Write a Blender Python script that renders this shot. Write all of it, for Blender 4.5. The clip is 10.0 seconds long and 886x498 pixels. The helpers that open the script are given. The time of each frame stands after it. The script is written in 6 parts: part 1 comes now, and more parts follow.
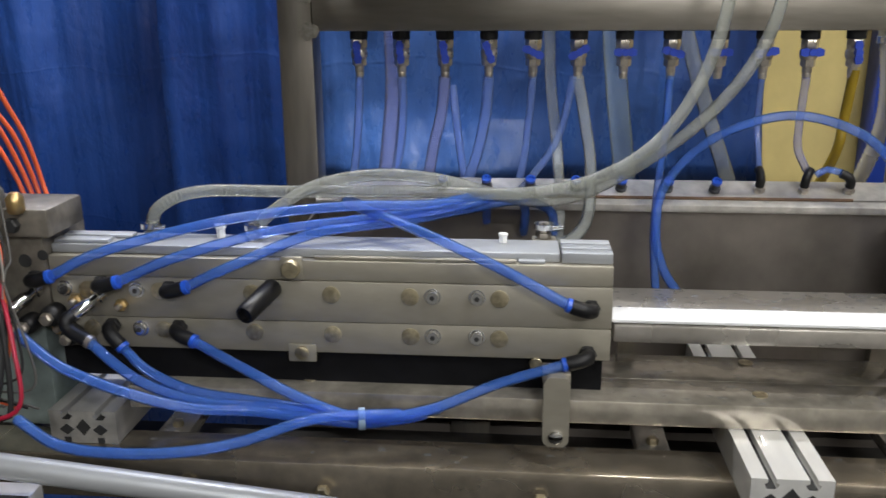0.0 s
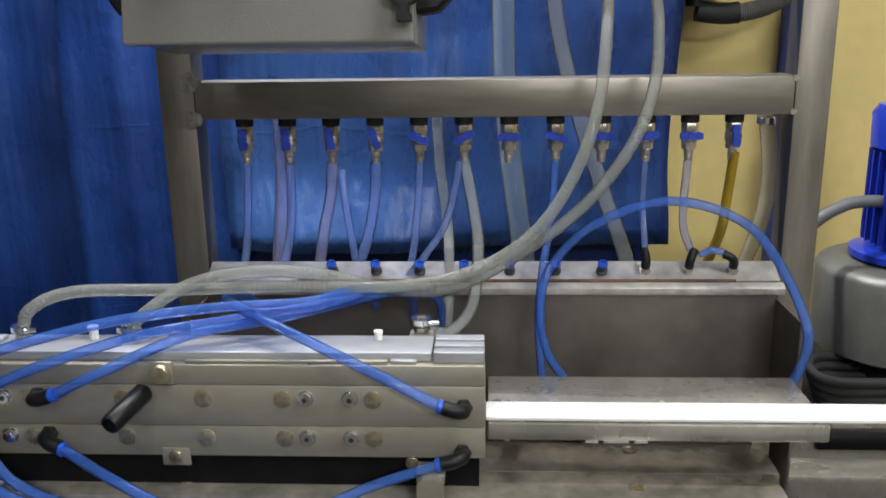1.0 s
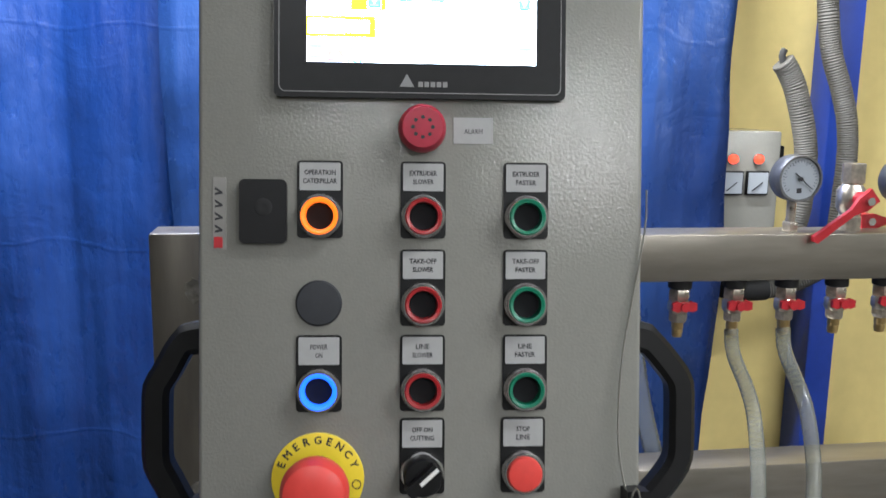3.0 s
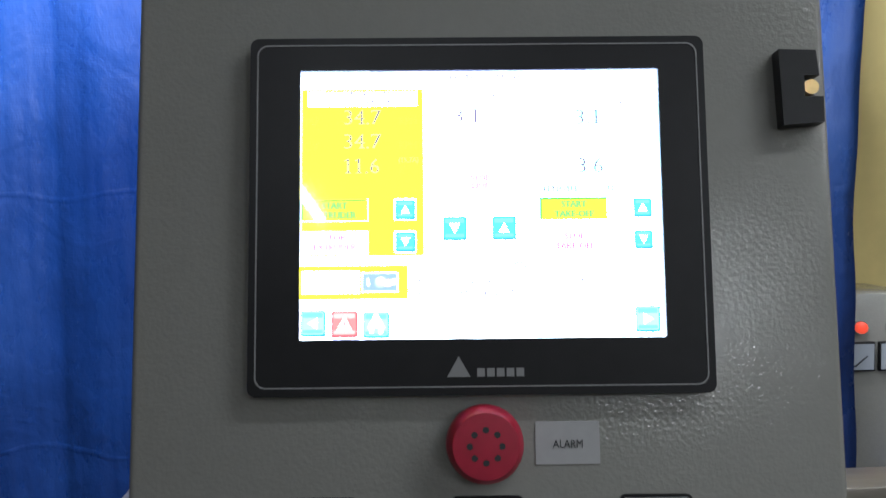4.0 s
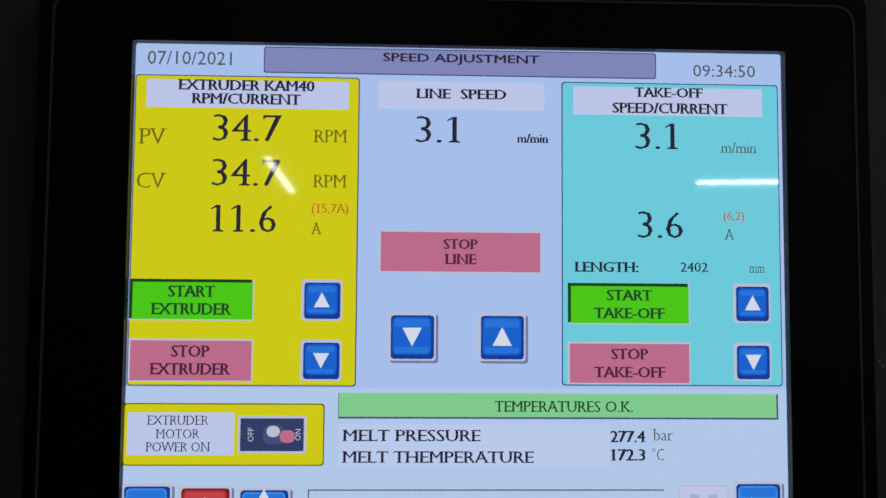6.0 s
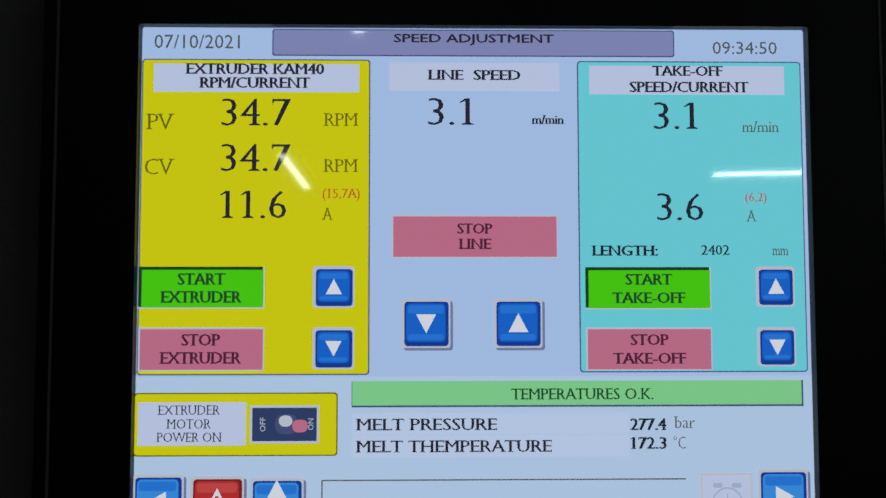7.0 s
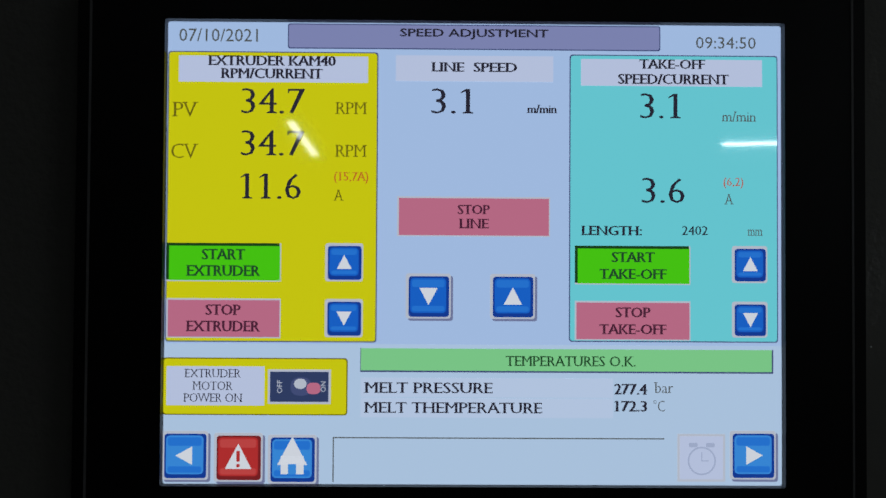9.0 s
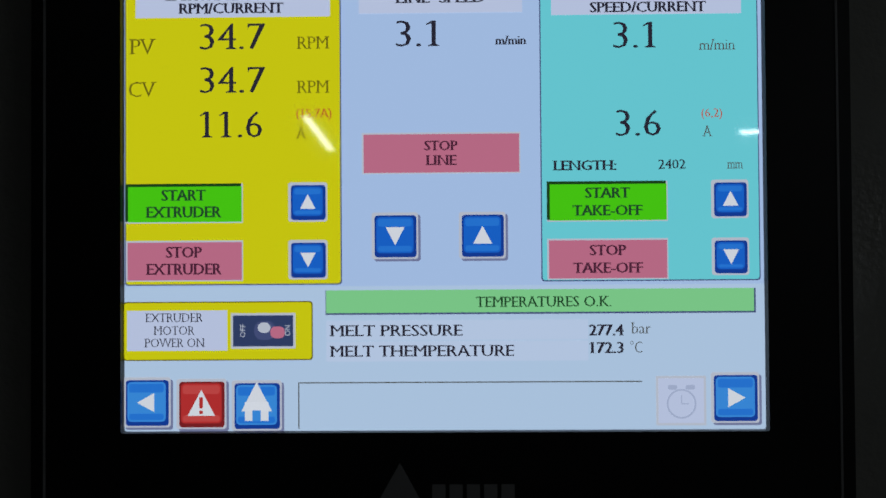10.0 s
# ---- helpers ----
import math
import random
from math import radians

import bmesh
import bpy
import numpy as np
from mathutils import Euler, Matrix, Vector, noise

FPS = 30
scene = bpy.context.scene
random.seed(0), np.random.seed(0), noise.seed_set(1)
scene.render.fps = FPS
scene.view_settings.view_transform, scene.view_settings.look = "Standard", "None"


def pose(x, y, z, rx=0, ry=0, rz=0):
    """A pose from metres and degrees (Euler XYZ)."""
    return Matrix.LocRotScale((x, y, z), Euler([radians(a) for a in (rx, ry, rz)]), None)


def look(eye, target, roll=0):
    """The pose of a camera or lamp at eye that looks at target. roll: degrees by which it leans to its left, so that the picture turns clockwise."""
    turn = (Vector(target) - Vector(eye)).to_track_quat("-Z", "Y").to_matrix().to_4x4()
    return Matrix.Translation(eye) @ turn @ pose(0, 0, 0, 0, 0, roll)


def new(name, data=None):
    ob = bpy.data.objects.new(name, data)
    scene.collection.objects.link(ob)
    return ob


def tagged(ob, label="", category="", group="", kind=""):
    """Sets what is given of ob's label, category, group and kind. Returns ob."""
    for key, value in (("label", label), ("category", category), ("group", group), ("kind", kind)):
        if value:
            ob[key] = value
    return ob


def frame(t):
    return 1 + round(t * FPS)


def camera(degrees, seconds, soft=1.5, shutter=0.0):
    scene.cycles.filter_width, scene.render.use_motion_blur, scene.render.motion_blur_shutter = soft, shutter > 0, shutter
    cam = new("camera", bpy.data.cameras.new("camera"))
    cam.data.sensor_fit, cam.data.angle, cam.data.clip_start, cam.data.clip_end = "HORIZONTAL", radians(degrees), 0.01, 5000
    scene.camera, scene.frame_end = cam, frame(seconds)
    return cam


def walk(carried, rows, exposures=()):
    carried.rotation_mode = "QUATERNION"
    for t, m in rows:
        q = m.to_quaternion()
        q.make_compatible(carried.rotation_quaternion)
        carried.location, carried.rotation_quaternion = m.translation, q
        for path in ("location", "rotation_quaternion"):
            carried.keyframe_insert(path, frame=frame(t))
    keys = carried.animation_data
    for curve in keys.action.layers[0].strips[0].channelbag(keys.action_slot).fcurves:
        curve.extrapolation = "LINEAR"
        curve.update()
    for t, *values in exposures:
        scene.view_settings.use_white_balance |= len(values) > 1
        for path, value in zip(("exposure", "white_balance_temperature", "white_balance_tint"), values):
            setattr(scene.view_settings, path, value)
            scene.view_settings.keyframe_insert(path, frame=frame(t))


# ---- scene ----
cam = camera(54.0, 10.0, soft=1.5, shutter=0.12)
PATH = [
    (0, (0.116, -0.989, 1.334), (-0.054, 0.923, 0.773), -0.3),
    (0.5, (0.254, -0.977, 1.305), (0.124, 0.942, 0.756), -1.6),
    (1, (0.237, -0.951, 1.425), (0.133, 0.979, 0.909), -0.9),
    (1.3, (0.187, -0.944, 1.485), (0.054, 1.012, 1.088), -1.7),
    (1.5, (0.155, -0.932, 1.514), (0.031, 1.034, 1.171), -2.0),
    (1.7, (0.096, -0.913, 1.549), (0.053, 1.061, 1.229), -1.0),
    (2, (0.04, -0.866, 1.605), (0.149, 1.105, 1.282), 0.3),
    (2.5, (-0.031, -0.779, 1.657), (0.159, 1.186, 1.337), -1.5),
    (3, (-0.081, -0.581, 1.764), (0.214, 1.366, 1.413), 0.95),
    (3.2, (-0.081, -0.51, 1.784), (0.162, 1.453, 1.489), -0.5),
    (4.3, (-0.038, -0.284, 1.868), (0.119, 1.707, 1.762), -0.2),
    (4.5, (-0.031, -0.254, 1.879), (0.123, 1.737, 1.764), -0.1),
    (5, (-0.025, -0.192, 1.904), (0.136, 1.789, 1.68), -0.1),
    (5.5, (-0.02, -0.161, 1.884), (0.151, 1.823, 1.698), 0.4),
    (5.7, (-0.03, -0.154, 1.88), (0.197, 1.824, 1.695), 0.8),
    (7, (-0.029, -0.144, 1.874), (0.159, 1.838, 1.676), 0.1),
    (7.5, (-0.032, -0.155, 1.882), (0.155, 1.82, 1.627), -0.1),
    (8, (-0.034, -0.161, 1.888), (0.147, 1.809, 1.6), 0.1),
    (8.5, (-0.032, -0.163, 1.879), (0.142, 1.811, 1.61), 0.3),
    (9, (-0.029, -0.163, 1.879), (0.14, 1.811, 1.607), 0.4),
    (9.5, (-0.027, -0.157, 1.877), (0.137, 1.818, 1.608), 0.4),
    (10, (-0.015, -0.158, 1.863), (0.11, 1.819, 1.581), -0.5),
]
walk(cam, [(t, look(eye, target, roll)) for t, eye, target, roll in PATH],
     exposures=[(0.0, -0.44, 6850, 12), (1.5, -0.43, 6850, 11), (2.0, -0.28, 6900, 11), (2.5, -0.22, 6950, 11), (3.0, -0.40, 6550, 10), (3.2, -0.56, 6400, 10), (4.3, -2.3, 6000, 12), (4.5, -3.08, 5600, 18),
                (5.0, -4.9, 5600, 34), (5.5, -5.42, 5900, 24), (7.0, -5.68, 6250, 7), (10.0, -5.68, 6250, 7)])

# ---------------------------------------------------------------- light
world = bpy.data.worlds.new("workshop_world")
scene.world = world
world.use_nodes = True
world.node_tree.nodes["Background"].inputs[0].default_value = (0.75, 0.82, 1.0, 1)
world.node_tree.nodes["Background"].inputs[1].default_value = 0.012


def tube_light(x, y, z, length, turn, watts, tilt=0):
    """The glow of one fluorescent fitting, under its housing."""
    d = bpy.data.lights.new("fluorescent_light", "AREA")
    d.shape, d.size, d.size_y, d.energy, d.color = "RECTANGLE", length, 0.035, watts, (0.93, 0.97, 1.0)
    o = new("fluorescent_light", d)
    o.matrix_world = pose(x, y, z, tilt, 0, turn)
    return o


# First three match screen glints; last three are unseen additions lighting tarpaulin and machine.
FITTINGS = [(1.85, -4.3, 3.2, 1.3, 0, 235), (-1.04, -4.1, 3.2, 0.6, 90, 34), (-0.45, -2.33, 3.2, 0.35, 90, 30), (-0.16, 0.57, 2.44, 1.3, 0, 150, 50),
            (1.25, -0.6, 3.2, 1.3, 0, 52), (2.6, -1.6, 3.2, 1.3, 0, 72)]
for f in FITTINGS:
    tube_light(*f)


# ---------------------------------------------------------------- materials
def material(name, base, rough=0.5, metal=0.0, grain=0.0, grain_size=60.0, stain=0.0, stain_size=6.0, bump=0.0, bump_size=200.0,
             alpha=1.0, emit=None, emit_strength=0.0, spec=0.5, coat=0.0, stretch=(1, 1, 1), random_tone=0.0, translucent=0.0, sheen_coat=0.0):
    m = bpy.data.materials.new(name)
    m.use_nodes = True
    nt = m.node_tree
    b = nt.nodes["Principled BSDF"]
    b.inputs["Roughness"].default_value = rough
    b.inputs["Metallic"].default_value = metal
    b.inputs["Specular IOR Level"].default_value = spec
    b.inputs["Coat Weight"].default_value = coat
    b.inputs["Base Color"].default_value = (*base, 1)
    tc = nt.nodes.new("ShaderNodeTexCoord")
    mp = nt.nodes.new("ShaderNodeMapping")
    mp.inputs["Scale"].default_value = stretch
    nt.links.new(tc.outputs["Object"], mp.inputs["Vector"])
    col = None

    def mixed(prev, size, amount, detail):
        n = nt.nodes.new("ShaderNodeTexNoise")
        n.inputs["Scale"].default_value, n.inputs["Detail"].default_value = size, detail
        nt.links.new(mp.outputs[0], n.inputs["Vector"])
        r = nt.nodes.new("ShaderNodeMapRange")
        r.inputs[1].default_value, r.inputs[2].default_value = 0.3, 0.7
        r.inputs[3].default_value, r.inputs[4].default_value = 1 - amount, 1 + amount * 0.6
        nt.links.new(n.outputs["Fac"], r.inputs[0])
        mul = nt.nodes.new("ShaderNodeVectorMath")
        mul.operation = "SCALE"
        if prev is None:
            mul.inputs[0].default_value = base
        else:
            nt.links.new(prev, mul.inputs[0])
        nt.links.new(r.outputs[0], mul.inputs["Scale"])
        return mul.outputs[0], n
    if grain:
        col, _ = mixed(col, grain_size, grain, 3)
    if stain:
        col, sn = mixed(col, stain_size, stain, 5)
        rr = nt.nodes.new("ShaderNodeMapRange")
        rr.inputs[3].default_value, rr.inputs[4].default_value = max(0.03, rough - 0.12), min(1.0, rough + 0.15)
        nt.links.new(sn.outputs["Fac"], rr.inputs[0])
        nt.links.new(rr.outputs[0], b.inputs["Roughness"])
    if random_tone:
        oi = nt.nodes.new("ShaderNodeObjectInfo")
        rr = nt.nodes.new("ShaderNodeMapRange")
        rr.inputs[3].default_value, rr.inputs[4].default_value = 1 - random_tone, 1 + random_tone
        nt.links.new(oi.outputs["Random"], rr.inputs[0])
        mul = nt.nodes.new("ShaderNodeVectorMath")
        mul.operation = "SCALE"
        if col is None:
            mul.inputs[0].default_value = base
        else:
            nt.links.new(col, mul.inputs[0])
        nt.links.new(rr.outputs[0], mul.inputs["Scale"])
        col = mul.outputs[0]
    if col is not None:
        nt.links.new(col, b.inputs["Base Color"])
    if bump:
        n = nt.nodes.new("ShaderNodeTexNoise")
        n.inputs["Scale"].default_value, n.inputs["Detail"].default_value = bump_size, 2
        nt.links.new(mp.outputs[0], n.inputs["Vector"])
        bp = nt.nodes.new("ShaderNodeBump")
        bp.inputs["Strength"].default_value, bp.inputs["Distance"].default_value = bump, 0.002
        nt.links.new(n.outputs["Fac"], bp.inputs["Height"])
        nt.links.new(bp.outputs[0], b.inputs["Normal"])
    if emit is not None:
        b.inputs["Emission Color"].default_value = (*emit, 1)
        b.inputs["Emission Strength"].default_value = emit_strength
    out = nt.nodes["Material Output"]
    last = b.outputs[0]
    if translucent:
        t = nt.nodes.new("ShaderNodeBsdfTranslucent")
        t.inputs[0].default_value = (*base, 1)
        mx = nt.nodes.new("ShaderNodeMixShader")
        mx.inputs[0].default_value = translucent
        nt.links.new(last, mx.inputs[1])
        nt.links.new(t.outputs[0], mx.inputs[2])
        last = mx.outputs[0]
    if alpha < 1:
        t = nt.nodes.new("ShaderNodeBsdfTransparent")
        t.inputs[0].default_value = (*[min(1, c * 0.34 + 0.66) for c in base], 1)
        mx = nt.nodes.new("ShaderNodeMixShader")
        mx.inputs[0].default_value = alpha
        nt.links.new(t.outputs[0], mx.inputs[1])
        nt.links.new(last, mx.inputs[2])
        last = mx.outputs[0]
    if sheen_coat:
        fr_ = nt.nodes.new("ShaderNodeFresnel")
        fr_.inputs["IOR"].default_value = sheen_coat
        gl = nt.nodes.new("ShaderNodeBsdfGlossy")
        gl.inputs["Roughness"].default_value = rough * 0.7
        mx = nt.nodes.new("ShaderNodeMixShader")
        nt.links.new(fr_.outputs[0], mx.inputs[0])
        nt.links.new(last, mx.inputs[1])
        nt.links.new(gl.outputs[0], mx.inputs[2])
        last = mx.outputs[0]
    nt.links.new(last, out.inputs[0])
    return m


def srgb(r, g, b):
    return tuple(((c / 255 + 0.055) / 1.055) ** 2.4 if c > 10 else c / 255 / 12.92 for c in (r, g, b))


M_PANEL = material("grey_powder_coat", (0.236, 0.232, 0.212), 0.13, grain=0.03, grain_size=150, stain=0.04, stain_size=8, bump=0.17, bump_size=460)
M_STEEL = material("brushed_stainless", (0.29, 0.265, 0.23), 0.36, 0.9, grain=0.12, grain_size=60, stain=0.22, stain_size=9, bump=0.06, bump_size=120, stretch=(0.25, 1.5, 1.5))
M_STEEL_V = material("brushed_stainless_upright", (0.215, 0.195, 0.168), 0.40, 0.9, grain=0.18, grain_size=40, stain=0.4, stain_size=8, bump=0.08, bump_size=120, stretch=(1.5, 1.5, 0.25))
M_WELD = material("ground_weld", (0.36, 0.34, 0.30), 0.42, 0.8, grain=0.4, grain_size=110, stain=0.35, stain_size=60, bump=0.5, bump_size=160)
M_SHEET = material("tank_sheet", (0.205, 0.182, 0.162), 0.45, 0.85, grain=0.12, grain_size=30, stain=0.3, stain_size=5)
M_WET = material("wet_steel", (0.46, 0.43, 0.385), 0.26, 0.66, grain=0.10, grain_size=70, stain=0.20, stain_size=11, bump=0.12, bump_size=90)
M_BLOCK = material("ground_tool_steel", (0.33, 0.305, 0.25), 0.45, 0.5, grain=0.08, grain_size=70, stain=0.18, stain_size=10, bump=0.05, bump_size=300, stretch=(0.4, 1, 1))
# Block steel again, lightened and blued by painting in top light and reflected tarpaulin.
M_BLOCKTOP = material("bluish_lit_steel", (0.39, 0.405, 0.425), 0.38, 0.4, grain=0.04, grain_size=70, stain=0.07, stain_size=12, stretch=(0.3, 1, 1))
M_LID = material("wet_lid_sheet", (0.47, 0.45, 0.415), 0.40, 0.5, grain=0.25, grain_size=45, stain=0.35, stain_size=16, bump=0.12, bump_size=80)
M_RAIL = material("oily_rail_steel", (0.56, 0.49, 0.39), 0.25, 0.85, grain=0.2, grain_size=45, stain=0.5, stain_size=5, bump=0.12, bump_size=90)
# Near-black sheet: the shade inside and below the bed is in its colour.
M_BED_SHADE = material("bed_shade_black", (0.022, 0.020, 0.018), 0.5, spec=0.3, grain=0.3, grain_size=30, stain=0.4, stain_size=6)
# Near-black without gloss, for the shade in the gap below the calibrator.
M_VOID = material("gap_shade_black", (0.005, 0.005, 0.006), 0.85, spec=0.15, grain=0.3, grain_size=50, stain=0.3)
M_THREAD = material("white_braid_thread", (0.70, 0.71, 0.67), 0.6, grain=0.1, alpha=0.2)
M_GUIDE = material("wet_guide_steel", (0.47, 0.43, 0.36), 0.20, 0.62, grain=0.22, grain_size=55, stain=0.4, stain_size=12, bump=0.12, bump_size=90)
M_ALU = material("anodised_aluminium", (0.78, 0.77, 0.74), 0.33, 0.5, grain=0.06, grain_size=60, stain=0.12, stain_size=20, stretch=(1, 0.2, 1))
M_DULL_ALU = material("stained_aluminium", (0.62, 0.60, 0.55), 0.36, 0.65, grain=0.12, grain_size=60, stain=0.4, stain_size=14, stretch=(1, 0.3, 1))
# Near-black: shade painted into slots, holes and hollow ends; also dark bolt heads.
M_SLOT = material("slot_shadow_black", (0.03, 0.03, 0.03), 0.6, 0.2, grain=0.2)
M_BLACK = material("black_plastic", (0.006, 0.006, 0.007), 0.4, spec=0.3, grain=0.2, grain_size=90, stain=0.15)
M_RUBBER = material("black_rubber", (0.012, 0.012, 0.013), 0.75, grain=0.25, grain_size=60, stain=0.3)
M_GREY_PL = material("dark_grey_plastic", (0.022, 0.024, 0.03), 0.5, grain=0.12, grain_size=120)
M_BRASS = material("brass", (0.62, 0.44, 0.20), 0.32, 0.9, grain=0.2, grain_size=90, stain=0.2, stain_size=40)
M_BOLT = material("zinc_yellow_bolt", (0.46, 0.40, 0.27), 0.34, 0.85, grain=0.3, grain_size=140, stain=0.2, stain_size=50, random_tone=0.25)
M_NICKEL = material("nickel_plated", (0.55, 0.50, 0.43), 0.3, 0.9, grain=0.25, grain_size=120, stain=0.2, stain_size=60, random_tone=0.15)
M_CHROME = material("chrome", (0.75, 0.75, 0.75), 0.12, 1.0, grain=0.05)
M_BLUE_LEVER = material("blue_lever", (0.012, 0.045, 0.36), 0.4, grain=0.15, grain_size=120)
M_RED_LEVER = material("red_lever", (0.40, 0.014, 0.022), 0.38, grain=0.15, grain_size=120)
M_TUBE = material("blue_air_tube", (0.10, 0.31, 0.95), 0.18, grain=0.06, grain_size=30, alpha=0.33, translucent=0.4, sheen_coat=1.28)
M_TUBE_PALE = material("pale_blue_tube", (0.34, 0.50, 0.95), 0.22, grain=0.08, grain_size=30, alpha=0.28, translucent=0.35, sheen_coat=1.25)
M_TUBE_LILAC = material("lilac_tube", (0.52, 0.54, 0.82), 0.22, grain=0.08, grain_size=30, alpha=0.28, translucent=0.35, sheen_coat=1.25)
M_CLEAR = material("clear_braided_hose", (0.57, 0.59, 0.53), 0.24, grain=0.06, grain_size=60, stain=0.06, alpha=0.27, translucent=0.3, sheen_coat=1.25)
M_CLEAR2 = material("clear_thin_hose", (0.74, 0.78, 0.76), 0.14, grain=0.1, grain_size=40, alpha=0.26, translucent=0.3, sheen_coat=1.25)
M_CLEAR3 = material("wide_clear_hose", (0.60, 0.74, 0.82), 0.2, grain=0.1, grain_size=40, alpha=0.24, translucent=0.3, sheen_coat=1.2)
M_CREAM = material("cream_spiral_hose", (0.62, 0.58, 0.44), 0.2, grain=0.1, grain_size=40, alpha=0.42, translucent=0.3, sheen_coat=1.2)
M_YHOSE = material("amber_hose", (0.30, 0.20, 0.015), 0.25, grain=0.1, grain_size=30, alpha=0.85, translucent=0.2)
M_GREYHOSE = material("grey_corrugated_hose", (0.075, 0.071, 0.064), 0.6, grain=0.1, grain_size=40, stain=0.2, stain_size=20)
M_REDCABLE = material("orange_red_hose", (0.62, 0.10, 0.03), 0.4, grain=0.1, grain_size=40)
M_WALL = material("yellow_wall_paint", (0.61, 0.485, 0.19), 0.75, grain=0.05, grain_size=30, stain=0.10, stain_size=2.5, bump=0.15, bump_size=90)
M_BLUEPOST = material("blue_column_paint", (0.012, 0.045, 0.30), 0.4, grain=0.08, stain=0.15)
M_MOTOR = material("blue_motor_paint", (0.008, 0.028, 0.30), 0.3, grain=0.08, stain=0.1, coat=0.2)
M_DRUM = material("grey_cast_metal", (0.13, 0.13, 0.12), 0.45, 0.5, grain=0.12, grain_size=40, stain=0.2)
M_FLOOR = material("concrete_floor", (0.10, 0.097, 0.090), 0.7, grain=0.1, grain_size=20, stain=0.25, stain_size=1.5)
M_CEIL = material("ceiling_paint", (0.40, 0.40, 0.38), 0.85, grain=0.04, stain=0.06, stain_size=1.0)
M_PLAINWALL = material("workshop_wall", (0.26, 0.25, 0.22), 0.85, grain=0.05, stain=0.1, stain_size=1.2)
M_WHITE = material("white_plastic", (0.80, 0.80, 0.78), 0.35, grain=0.03, stain=0.04, stain_size=15)
M_EXTR = material("white_extruded_profile", (0.88, 0.88, 0.88), 0.25, grain=0.02, stain=0.03, stain_size=10, coat=0.3)
M_LABEL = material("paper_label", (0.36, 0.36, 0.36), 0.5, grain=0.04, grain_size=200)
M_INK = material("black_ink", (0.02, 0.02, 0.025), 0.6)
M_YELLOW = material("yellow_plastic", (0.80, 0.60, 0.03), 0.4, grain=0.05, stain=0.06, stain_size=30)
M_REDCAP = material("red_plastic_cap", (0.72, 0.06, 0.05), 0.38, grain=0.06, grain_size=120)
M_DARKRED = material("dark_red_buzzer", (0.36, 0.01, 0.035), 0.42, grain=0.1, grain_size=120)
M_GREENCABLE = material("green_hose", (0.02, 0.45, 0.25), 0.4)
M_WIRE = material("thin_steel_wire", (0.42, 0.41, 0.38), 0.35, 0.8)
M_DIAL = material("gauge_dial", (0.32, 0.35, 0.39), 0.3, grain=0.03)


